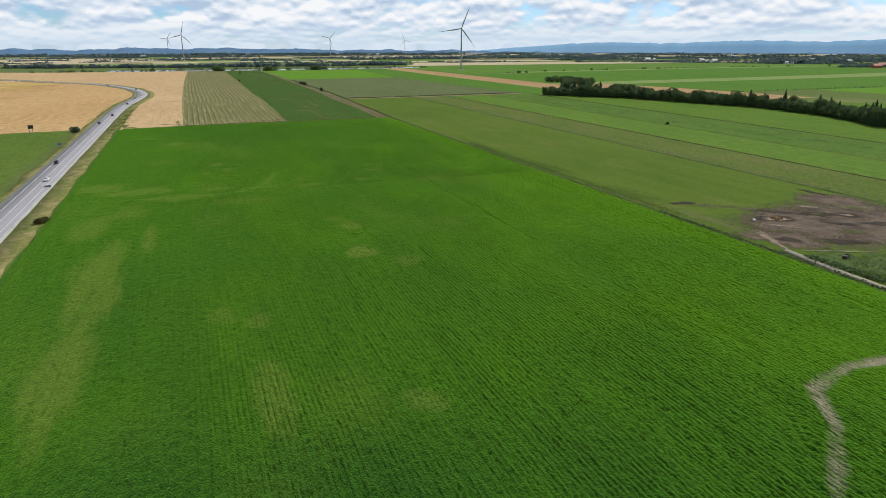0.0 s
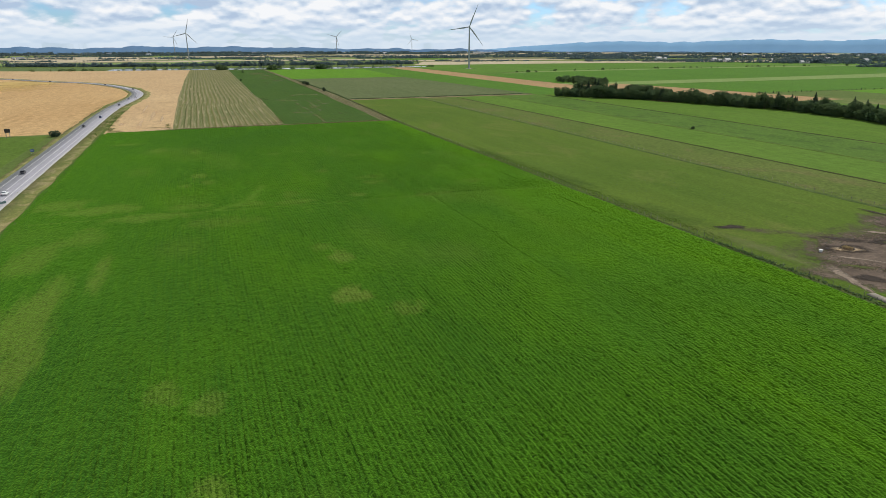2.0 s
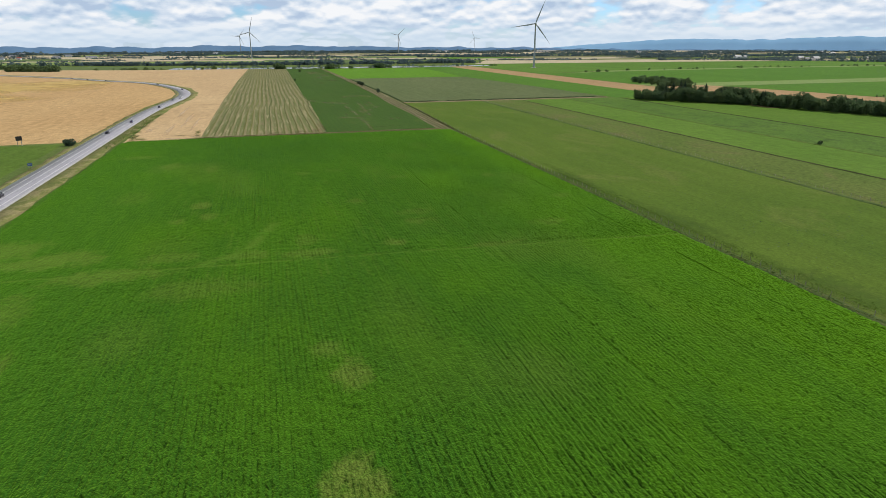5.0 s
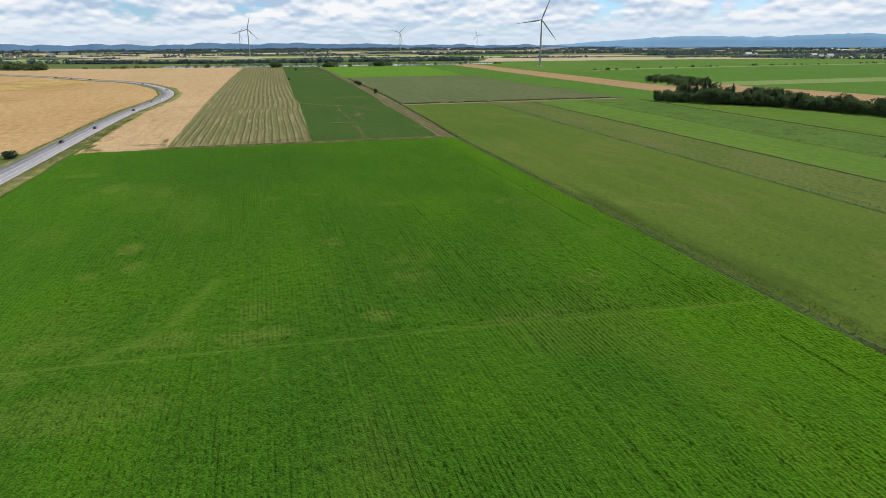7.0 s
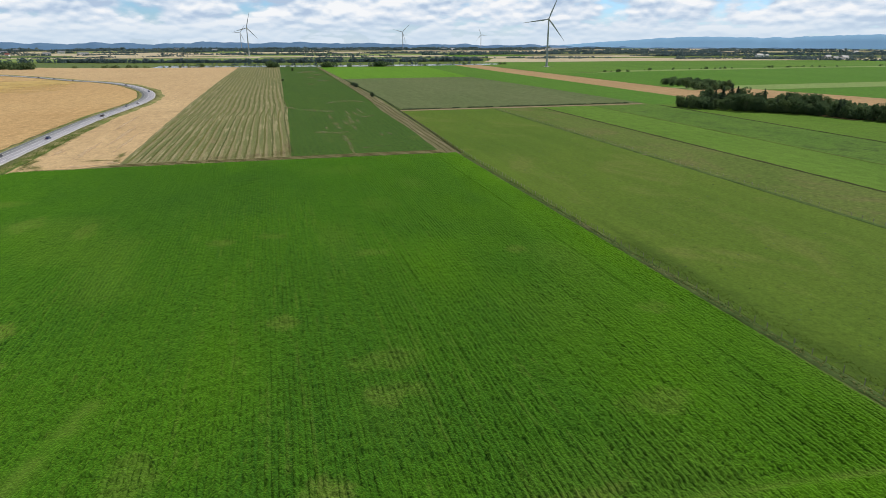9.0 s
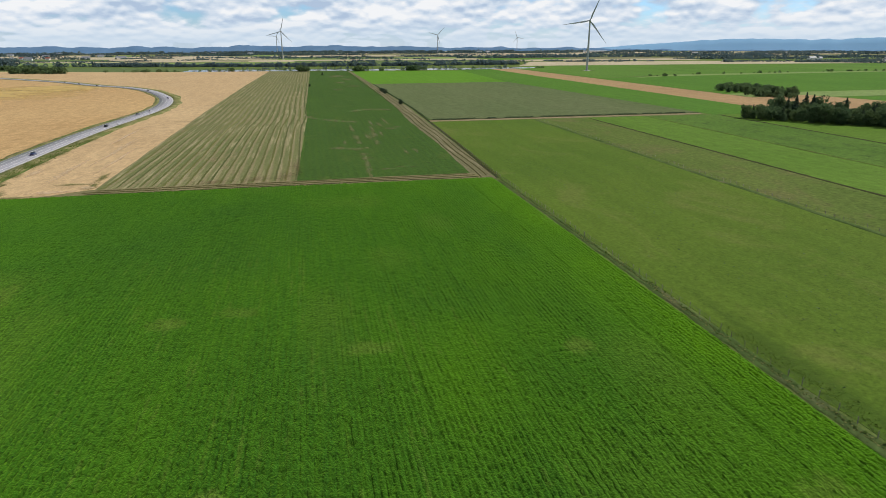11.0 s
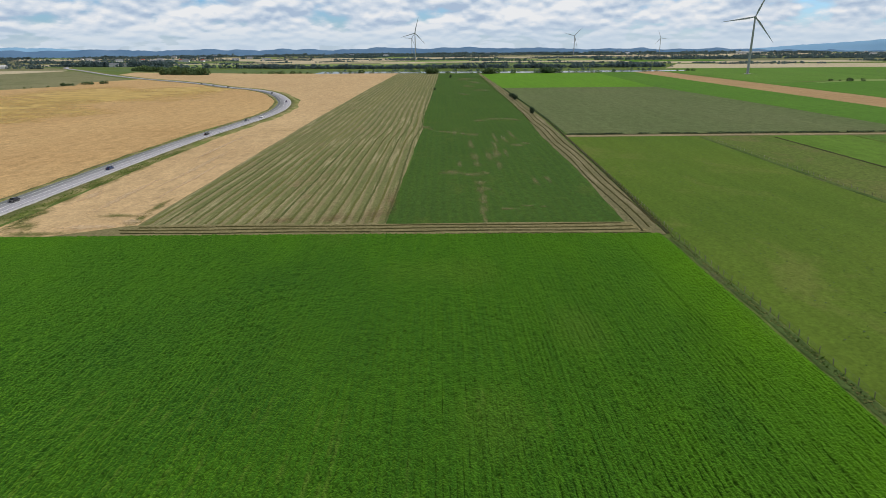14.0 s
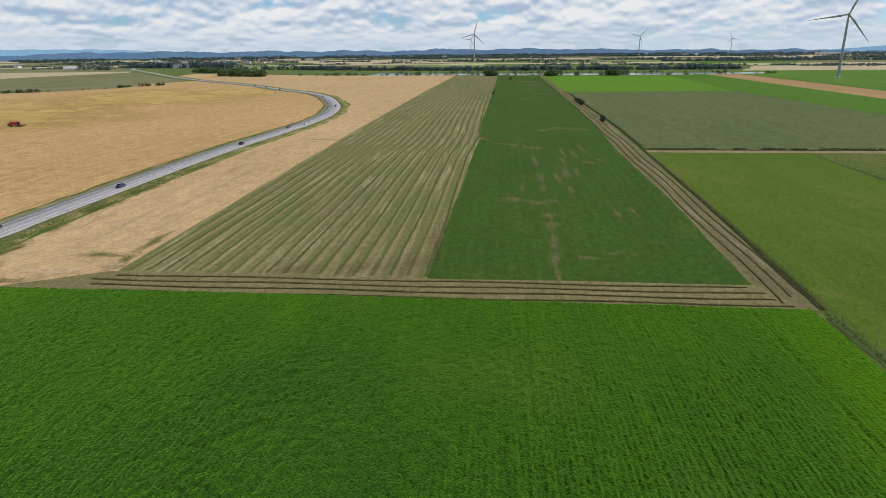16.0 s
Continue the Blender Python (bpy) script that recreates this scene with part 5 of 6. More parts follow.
# single bushes
def bush(x, y, h, spread, seed, label, leaves="leaf"):
    r = np.random.default_rng(seed)
    t = new("bush")
    bm = bmesh.new()
    for k in range(5):
        cone(bm, 0.07, 0.03, h * 0.6, Euler((r.uniform(-0.5, 0.5), r.uniform(-0.5, 0.5), 0)).to_matrix().to_4x4() @ Matrix.Translation((0, 0, h * 0.28)), 6)
    part("stems", bm, "bark", t)
    C = [on_blob(70, np.array([r.uniform(-0.45, 0.45) * spread, r.uniform(-0.45, 0.45) * spread, h * r.uniform(0.4, 0.6)]), np.array([spread * 0.6, spread * 0.6, h * 0.42]), r) for k in range(6)]
    v, f = leaf_quads(np.vstack(C), r.uniform(0.2, 0.34, 420) * spread, r)
    v[:, 2] = np.maximum(v[:, 2], 0.02)
    part("crown", mesh_np("crown", v, f), leaves, t)
    t.matrix_world = pose(x, y, 0)
    return tagged(t, label, "bush")


bush(-233.2, 1.5, 4.2, 3.3, 1, "round dark bush at the corner of the wheat field", "needle")
bush(8.5, 341, 5.6, 2.4, 2, "dark bush on the bank of the ditch", "needle")
bush(10.5, 480, 5.2, 3.0, 3, "pair of dark bushes on the bank of the ditch", "needle")
bush(10.0, 500, 5.0, 2.8, 4, "pair of dark bushes on the bank of the ditch", "needle")
bush(9.5, 520, 4.0, 2.2, 5, "small dark bush on the bank of the ditch")
bush(185.6, -120, 2.2, 1.6, 6, "lone dark shrub in the rough meadow")
bush(-50, 940, 6, 2.6, 7, "lone tree in the dark crop")
bush(-74.3, 631, 3.5, 2.0, 8, "small bush between the hay and the dark crop")
bush(-207, -262, 1.8, 2.4, 9, "dry brownish bush on the highway verge", "hay")


# ---------------------------------------------------------------- wind turbines
def blade_mesh(length):
    bm = bmesh.new()
    rings = []
    for k in range(13):
        s = k / 12
        chord = (2.0 + 6.5 * s if s < 0.2 else 3.3 * (1 - 0.86 * (s - 0.2) / 0.8)) if s > 0.04 else 2.0
        thick = chord * (0.9 if s < 0.08 else 0.30 - 0.16 * s)
        tw = radians(16 * (1 - s) ** 2)
        ring = []
        for i in range(10):
            a = 2 * math.pi * i / 10
            x, y = math.cos(a) * chord * 0.5 - chord * (0.12 if s > 0.1 else 0), math.sin(a) * thick * 0.5
            ring.append(bm.verts.new((x * math.cos(tw) - y * math.sin(tw), x * math.sin(tw) + y * math.cos(tw), 1.2 + s * length)))
        rings.append(ring)
    for p, q in zip(rings, rings[1:]):
        for i in range(10):
            j = (i + 1) % 10
            bm.faces.new((p[i], p[j], q[j], q[i]))
    bm.faces.new(rings[0][::-1])
    bm.faces.new(rings[-1])
    return from_bm("blade", bm)


def turbine(x, y, hub, facing, spin, scale, label):
    """Tower, nacelle and a three-blade rotor; facing: bearing the rotor looks to, from +y towards +x."""
    t = new("wind_turbine")
    H = 97.0
    bm = cone(bmesh.new(), 2.4, 1.45, H - 2, Matrix.Translation((0, 0, (H - 2) / 2)), 28)
    part("tower", bm, "tower", t, "slender pale grey tubular tower")
    part("foundation", cone(bmesh.new(), 6.5, 5.5, 0.8, Matrix.Translation((0, 0, 0.25)), 28), "concrete", t)
    part("door", box(bmesh.new(), 0, -2.42, 1.7, 1.0, 0.12, 2.2), "roof_grey", t)
    part("nacelle", box(bmesh.new(), 0, 3.2, H, 3.9, 11.0, 4.0, 0, 0.7), "tower", t)
    hubm = cone(bmesh.new(), 1.9, 1.2, 2.6, Matrix.Translation((0, -3.6, H)) @ Euler((radians(90), 0, 0)).to_matrix().to_4x4(), 20)
    bmesh.ops.create_uvsphere(hubm, u_segments=16, v_segments=8, radius=1.35, matrix=Matrix.Translation((0, -4.8, H)))
    part("hub", hubm, "tower", t)
    me = blade_mesh(54.0)
    me.materials.append(M["tower"])
    for k in range(3):
        b = new("blade", me)
        b.parent = t
        b.matrix_local = Matrix.Translation((0, -3.9, H)) @ Matrix.Rotation(radians(spin + 120 * k), 4, "Y")
    t.matrix_world = pose(x, y, 0, 0, 0, 180 - facing) @ Matrix.Scale(hub / H * scale, 4)
    return tagged(t, label, "wind turbine", "wind turbines of the plain")


turbine(489.5, 991.5, 97, 205, 22, 1.0, "tall pale grey wind turbine with three blades in a green field")
turbine(-161, 2210, 97, 190, 15, 1.0, "pale wind turbine far off on the plain")
turbine(634, 3259, 97, 195, 45, 1.0, "pale wind turbine far off on the plain")
turbine(1319, 3949, 88, 200, 100, 1.0, "small pale wind turbine near the horizon")
turbine(-250, 3900, 97, 190, 35, 1.0, "small pale wind turbine near the horizon")
blot("turbine_pad", 489.5, 990, 22, 14, 0.10, "pale_soil", "gravel pad round the wind turbine foot")


# ---------------------------------------------------------------- cars on the highway
def car(x, y, heading, paint, label):
    t = new("car")
    prof = [(-2.2, 0.35), (-2.2, 0.85), (-1.95, 1.0), (-1.4, 1.05), (-0.75, 1.48), (0.65, 1.48), (1.3, 1.02), (2.05, 0.9), (2.25, 0.65), (2.25, 0.35)]
    bm = bmesh.new()
    sides = [[bm.verts.new((sx * (0.88 if z < 1.2 else 0.70), y0, z)) for y0, z in prof] for sx in (-1, 1)]
    n = len(prof)
    for i in range(n):
        j = (i + 1) % n
        bm.faces.new((sides[0][i], sides[0][j], sides[1][j], sides[1][i]))
    bm.faces.new(sides[0]), bm.faces.new(sides[1][::-1])
    bmesh.ops.recalc_face_normals(bm, faces=bm.faces[:])
    bmesh.ops.bevel(bm, geom=bm.edges[:], offset=0.05, segments=1, affect="EDGES")
    body = part("body", bm, paint, t)
    for nm, cy, cz, tilt in (("windscreen", 1.0, 1.25, 54), ("rear_window", -1.1, 1.27, -58)):
        g = bmesh.new()
        bmesh.ops.create_cube(g, size=1, matrix=pose(0, cy, cz + 0.03, tilt - 90, 0, 0) @ Matrix.Diagonal((1.35, 0.03, 0.6, 1)))
        part(nm, g, "glass", t)
    for sx in (-1, 1):
        part("side_window", box(bmesh.new(), sx * 0.80, -0.05, 1.24, 0.05, 1.9, 0.32), "glass", t)
        part("headlight", box(bmesh.new(), sx * 0.62, 2.2, 0.72, 0.4, 0.1, 0.16), "lamp", t)
        part("taillight", box(bmesh.new(), sx * 0.64, -2.2, 0.8, 0.36, 0.08, 0.16), "tail", t)
        for cy in (-1.35, 1.4):
            m = Matrix.Translation((sx * 0.80, cy, 0.33)) @ Euler((0, radians(90), 0)).to_matrix().to_4x4()
            w = part("wheel", cone(bmesh.new(), 0.33, 0.33, 0.22, m, 18), "rubber", t)
            part("rim", cone(bmesh.new(), 0.2, 0.2, 0.24, m, 12), "steel", w)
    t.matrix_world = pose(x, y, 0.23, 0, 0, heading)
    return tagged(t, label, "car", "cars on the highway")


def on_road(y, lane):
    """A place in a lane of the highway, and the way the road runs there."""
    k = min(range(1, len(ROAD) - 1), key=lambda i: abs(ROAD[i][1] - y))
    d = Vector(ROAD[k + 1]) - Vector(ROAD[k - 1])
    d.normalize()
    return ROAD[k][0] + d.y * lane, ROAD[k][1] - d.x * lane, math.degrees(math.atan2(-d.x, d.y))


for yy, lane, paint, lab in ((-183, 1.8, "car_white", "white car driving on the highway"), (-138, -1.8, "car_black", "black car driving on the highway"),
                             (48, -1.8, "car_black", "black car driving on the highway"), (108, 1.8, "car_blue", "dark blue car on the highway"),
                             (224, 1.8, "car_black", "black car driving on the highway"), (331, 1.8, "car_white", "white car driving towards the bend"), (303, -1.8, "car_grey", "grey car near the bend"),
                             (478, 1.8, "car_blue", "dark blue car in the bend of the highway"), (594, -1.8, "car_black", "black car beyond the bend"), (716, -1.8, "car_black", "black car beyond the bend"),
                             (768, -1.8, "car_grey", "grey car beyond the bend"), (811, -1.8, "car_black", "black car beyond the bend")):
    x, y, h = on_road(yy, lane)
    car(x, y, h + (180 if lane < 0 else 0), paint, lab)


# ---------------------------------------------------------------- signs and fences
def billboard(x, y, turn):
    t = new("billboard")
    for sx in (-1.0, 1.0):
        part("post", box(bmesh.new(), sx, 0, 2.2, 0.3, 0.3, 4.4), "concrete", t)
        part("brace", box(bmesh.new(), sx, 0.9, 1.6, 0.16, 2.2, 0.16), "wood", t)
    part("panel", box(bmesh.new(), 0, -0.2, 4.4, 3.2, 0.22, 2.4, 0, 0.05), "sign_back", t, "dark weathered panel")
    part("frame", box(bmesh.new(), 0, -0.05, 3.15, 3.4, 0.3, 0.16), "wood", t)
    t.matrix_world = pose(x, y, 0, 0, 0, turn)
    return tagged(t, "dark roadside billboard on two posts beside the wheat", "billboard")


billboard(-261, 9, 25)


def road_sign(x, y, turn, w, h, z, material, label):
    t = new("road_sign")
    for sx in (-w * 0.3, w * 0.3):
        part("post", cone(bmesh.new(), 0.05, 0.05, z + h, Matrix.Translation((sx, 0.06, (z + h) / 2)), 8), "steel", t)
    part("panel", box(bmesh.new(), 0, 0, z + h / 2, w, 0.05, h, 0, 0.01), material, t)
    part("bar", box(bmesh.new(), 0, -0.035, z + h * 0.62, w * 0.7, 0.02, h * 0.14), "line", t)
    t.matrix_world = pose(x, y, 0, 0, 0, turn)
    return tagged(t, label, "road sign")


road_sign(-215.1, -203, 12, 2.4, 0.8, 1.2, "sign_green", "green direction sign on the highway verge")
road_sign(-231.5, -71, 12, 1.9, 1.4, 1.2, "sign_blue", "blue information sign on the highway verge")


def fence(name, line, spacing, label, seed):
    r = random.Random(seed)
    t = new(name)
    me = []
    for k in range(4):
        b = bmesh.new()
        cone(b, 0.075, 0.06, 1.4, Euler((r.uniform(-0.07, 0.07), r.uniform(-0.07, 0.07), 0)).to_matrix().to_4x4() @ Matrix.Translation((0, 0, 0.65)), 7)
        m = from_bm("post", b)
        m.materials.append(M["wood"])
        me.append(m)
    pts = []
    for (x0, y0), (x1, y1) in zip(line, line[1:]):
        n = max(1, round(math.hypot(x1 - x0, y1 - y0) / spacing))
        pts += [(x0 + (x1 - x0) * i / n + r.uniform(-0.12, 0.12), y0 + (y1 - y0) * i / n + r.uniform(-0.4, 0.4)) for i in range(n)]
    for x, y in pts:
        p = new("post", r.choice(me))
        p.parent, p.location = t, (x, y, 0)
        p.scale = (1, 1, r.uniform(0.85, 1.12))
    for z in (0.45, 0.8, 1.15):
        V = [(x, y, z + dz) for x, y in pts for dz in (-0.012, 0.012)]
        V += [(x + 0.02, y, z) for x, y in pts]
        n = len(pts)
        F = [(2 * i, 2 * i + 2, 2 * i + 3, 2 * i + 1) for i in range(n - 1)] + [(2 * i, 2 * n + i, 2 * n + i + 1, 2 * i + 2) for i in range(n - 1)]
        w = bpy.data.meshes.new("wire")
        w.from_pydata(V, [], F)
        part("wire", w, "wire", t)
    return tagged(t, label, "fence")


fence("pasture_fence", [(2.6, -384), (2.8, -150), (3.0, 0), (6.4, 100), (9.2, 204)], 3.7, "grey wooden post and wire fence along the pasture", 31)
fence("meadow_fence", [(94, -470), (92.5, -200), (92, 203)], 4.2, "grey wooden post and wire fence in the rough pasture", 32)


# ---------------------------------------------------------------- ditches and weeds
def ditch(name, line, width, depth, label, material="ditch"):
    """A shallow trench between low banks, following a line."""
    pts = []
    for (x0, y0), (x1, y1) in zip(line, line[1:]):
        n = max(2, int(math.hypot(x1 - x0, y1 - y0) / 3.0))
        pts += [(x0 + (x1 - x0) * i / n, y0 + (y1 - y0) * i / n) for i in range(n)]
    pts = np.array(pts)
    d = np.gradient(pts, axis=0)
    d /= np.linalg.norm(d, axis=1)[:, None]
    side = np.stack([d[:, 1], -d[:, 0]], 1)
    n = len(pts)
    rows = []
    for o, z in ((-0.5, 0.06), (-0.32, 0.16 + depth * 0.5), (-0.06, 0.13), (0.08, 0.13), (0.32, 0.18 + depth * 0.6), (0.5, 0.06)):
        rows.append(np.column_stack([pts + side * (o * width * rng.uniform(0.8, 1.2, n))[:, None], z * rng.uniform(0.75, 1.3, n)]))
    i = np.arange(n - 1)
    quads = np.vstack([np.stack([k * n + i, k * n + i + 1, (k + 1) * n + i + 1, (k + 1) * n + i], 1) for k in range(5)])
    return tagged(part(name, mesh_np(name, np.vstack(rows), quads), material), label, "ditch", kind="structure")


def weeds(name, line, width, height, per_m, label, seed, material="weed", flat=0.35):
    r = np.random.default_rng(seed)
    C, S = [], []
    for (x0, y0), (x1, y1) in zip(line, line[1:]):
        n = int(math.hypot(x1 - x0, y1 - y0) * per_m)
        f = r.random(n)[:, None]
        p = np.array([[x0, y0]]) * (1 - f) + np.array([[x1, y1]]) * f + r.normal(size=(n, 2)) * width * 0.33
        h = height * r.uniform(0.2, 1.0, n) ** 1.4
        C.append(np.column_stack([p, h * 0.6 + 0.1]))
        S.append(0.22 + h * 0.55)
    v, f = leaf_quads(np.vstack(C), np.concatenate(S), r)
    mid_z = np.repeat(v[:, 2].reshape(-1, 4).mean(1), 4)
    v[:, 2] = np.maximum(mid_z * 0.8 + (v[:, 2] - mid_z) * flat, 0.05)
    return tagged(part(name, mesh_np(name, v, f), material), label, "weeds", kind="stuff")


ditch("field_ditch", [(1.2, -620), (1.4, -300), (1.2, -100), (1.6, 1)], 2.6, 0.2, "weedy ditch with bare soil between crop and pasture")
weeds("ditch_weeds", [(1.0, -470), (1.3, -100), (1.6, 2)], 1.8, 0.6, 10.0, "grey-green weeds along the pasture fence", 61)
weeds("ditch_growth", [(1.2, -470), (1.4, -100), (1.7, 2)], 1.3, 0.7, 3.0, "darker green tufts along the pasture fence", 65, "tussock", 0.6)
weeds("fence_weeds", [(1.6, -470), (1.6, -330)], 1.6, 1.1, 9.0, "rank green weeds between the crop and the farm track", 64, "leaf", 0.8)
weeds("pasture_tufts", [(36, -320), (36, 10), (44, 190)], 54, 0.65, 3.2, "small dark grass tufts scattered over the grazed pasture", 66, "needle", 0.5)
ditch("track_ditch", [(1.8, 2), (6.4, 100), (10.2, 208), (13.4, 300), (14.2, 420), (14.2, 660)], 1.4, 0.25, "dark weedy ditch beside the farm track", "dark_ditch")
weeds("track_weeds", [(2.6, 4), (6.8, 100), (10.4, 206)], 1.5, 0.7, 8.0, "weeds along the farm track ditch", 62, "weed", 0.5)
weeds("track_weeds", [(11.6, 214), (13.9, 300), (14.4, 420), (14.4, 650)], 1.2, 1.6, 5.0, "dark reeds in the farm track ditch", 63, "leaf")
ditch("cross_ditch", [(12, 215), (240, 215)], 2.0, 0.3, "dark ditch in front of the grey crop", "dark_ditch")
for k, (a, b) in enumerate(((14, 48), (57, 64), (71, 84), (86, 94), (101, 128), (130, 152), (156, 182), (187, 205), (208, 226))):
    weeds("ditch_reeds", [(a, 216), (b, 216)], 1.3, 1.7, 14.0, "dark clipped hedge pieces along the cross ditch", 70 + k, "needle", 0.7)
ditch("meadow_ditch", [(133.4, -620), (133.4, 200)], 1.5, 0.2, "narrow dark ditch between meadow strips", "dark_ditch")
ditch("meadow_ditch", [(243.8, -620), (243.8, 196)], 1.6, 0.2, "narrow dark ditch between meadow strips", "dark_ditch")
ditch("meadow_ditch", [(182.4, -620), (182.4, 200)], 0.9, 0.1, "faint ditch between meadow strips", "rough")
ditch("meadow_ditch", [(90.4, -470), (90.4, 204)], 2.4, 0.2, "brownish ditch beside the meadow fence", "ditch")
weeds("tussocks", [(212, -470), (212, 195)], 54, 0.5, 10.0, "dark grass tussocks in the rough meadow", 81, "tussock")
weeds("tussocks", [(112, -470), (112, 200)], 38, 0.35, 5.0, "brownish grass tussocks in the rough pasture", 82, "tussock")
weeds("fence_growth", [(6, -335), (5.5, -240), (5, -150)], 4.0, 0.35, 16.0, "rank dark green growth on the pasture side of the fence", 66, "tussock", 0.5)
weeds("verge_weeds", [(-210.5, -600), (-210.5, 240)], 7, 0.45, 8.0, "tall weeds on the highway verge", 84, "weed")
weeds("verge_weeds", [(-231.5, -600), (-231.5, 240)], 6, 0.4, 6.0, "tall weeds on the highway verge", 85, "weed")
weeds("verge_growth", [(-209, -20), (-209, 60), (-208.5, 150)], 6, 0.9, 7.0, "rank green growth on the highway verge", 89, "tussock", 0.6)
weeds("edge_growth", [(-205.5, -600), (-205.5, 3), (-186, 4)], 1.6, 0.6, 3.0, "weeds at the edge of the crop", 86, "weed")


# ---------------------------------------------------------------- cattle yard in the pasture
SOIL, WET, PALE, GREEN = "trampled brown soil of the cattle yard", "dark wet soil in the yard", "pale dry soil in the yard", "green weeds in the yard"
YARD = ((66, -374, 60, 33, -14, "soil", SOIL), (36, -360, 22, 20, -25, "soil", SOIL), (15.5, -371, 12, 12, -20, "soil", SOIL), (76, -344, 12, 20, 10, "soil", SOIL),
        (23, -328.5, 15, 4.5, -38, "scuff", "scuffed brown soil between grass tufts"), (35, -339, 15, 6, -38, "scuff", "scuffed brown soil between grass tufts"),
        (19, -322.6, 5.5, 2.6, -20, "wet_soil", "dark wet hollow in the pasture"), (10, -345, 6, 26, 0, "thin", "worn dry grass by the fence"),
        (30, -381, 8, 2.6, -30, "wet_soil", WET), (62, -372, 9, 3.0, -30, "wet_soil", WET), (48, -366, 7, 2.0, -40, "wet_soil", WET), (41, -346, 7, 2.2, -40, "wet_soil", WET),
        (10.5, -371, 2.2, 12, -24, "pale_soil", "pale trodden gateway of the yard"), (28, -361.3, 11.5, 1.2, -47, "pale_soil", "pale dry streak of soil in the yard"),
        (20, -387, 12.5, 1.0, -26, "pale_soil", "pale trodden path by the grassy island"), (57.9, -344.9, 5, 2.0, -45, "pale_soil", PALE),
        (15.7, -372.7, 4.4, 3.0, -30, "wet_soil", "dark wet hollow in the yard"), (33, -353, 7.0, 4.8, -30, "wet_soil", "dark trampled ring round the feeder"),
        (51.6, -353.9, 6.0, 4.0, -30, "wet_soil", WET), (60.5, -359.2, 7.0, 3.4, -30, "wet_soil", WET), (60.5, -359.2, 3.8, 1.6, -30, "pale_soil", PALE),
        (51.6, -353.9, 3.8, 2.4, -30, "moss", GREEN), (73, -352, 12, 3.4, -60, "moss", GREEN), (21.5, -365.6, 5.5, 1.6, -40, "moss", GREEN), (43, -375, 8, 2.6, -35, "moss", GREEN),
        (81.7, -328, 1.3, 7.5, 8, "wet_soil", "muddy puddle along the ditch"), (13, -394, 8, 9.5, 40, "meadow_patch", "dark grassy island beside the yard"),
        (21, -401, 10, 9, 40, "meadow_patch", "dark grassy island beside the yard"), (32.6, -353.8, 4.6, 3.2, -30, "straw", "pale straw litter round the feeder"))
for k, (px, py, rx, ry, tn, mt, lab) in enumerate(YARD):
    blot("yard_ground", px, py, rx, ry, 0.10 + 0.006 * k, mt, lab, tn)
for k, (px, py, rx, ry) in enumerate(((9, -300, 9, 34), (8, -236, 7, 44), (7, -165, 5, 46))):
    blot("green_strip", px, py, rx, ry, 0.08 + 0.006 * k, "fresh", "fresher green grass along the pasture fence")
ribbon("yard_track", [(5.6, -380), (5.3, -383), (4.2, -392.6), (3.3, -401.8), (3.0, -412), (3.2, -440), (3.4, -470)], (-1.35, 1.35), 0.30, "gravel", "pale grey gravel track beside the crop", "track", 0.2)
weeds("island_weeds", [(6.6, -387), (6.7, -399), (7.6, -410), (9, -430)], 3.0, 1.4, 40.0, "dark tall weeds on the grassy island", 87, "leaf", 0.8)
weeds("island_weeds", [(14, -392), (22, -408)], 9, 1.0, 16.0, "dark tall weeds on the grassy island", 88, "leaf", 0.7)


def feeder(x, y):
    t = new("hay_feeder")
    bm = bmesh.new()
    k, R = 28, 1.5
    for z, rr in ((0.2, R), (0.42, R), (0.64, R)):
        for i in range(k):
            a0, a1 = 2 * math.pi * i / k, 2 * math.pi * (i + 1) / k
            p, q = Vector((math.cos(a0) * rr, math.sin(a0) * rr, z)), Vector((math.cos(a1) * rr, math.sin(a1) * rr, z))
            d = q - p
            cone(bm, 0.04, 0.04, d.length * 1.05, Matrix.Translation((p + q) / 2) @ d.to_track_quat("Z", "Y").to_matrix().to_4x4(), 6)
    for i in range(12):
        a = 2 * math.pi * i / 12
        cone(bm, 0.035, 0.035, 0.64, Matrix.Translation((math.cos(a) * R, math.sin(a) * R, 0.32)), 6)
    part("ring", bm, "sign_back", t, "dark steel ring")
    r = np.random.default_rng(5)
    p = r.normal(size=(260, 3)) * (0.50, 0.50, 0.12) + (0, 0, 0.34)
    v, f = leaf_quads(p, r.uniform(0.25, 0.5, 260), r)
    v[:, 2] = np.maximum(v[:, 2], 0.02)
    part("hay", mesh_np("hay", v, f), "straw_hay", t, "heap of yellow hay")
    t.matrix_world = pose(x, y, 0.1) @ Matrix.Scale(1.25, 4)
    return tagged(t, "round steel cattle feeder full of yellow hay", "feeder")


feeder(33.0, -353.2)


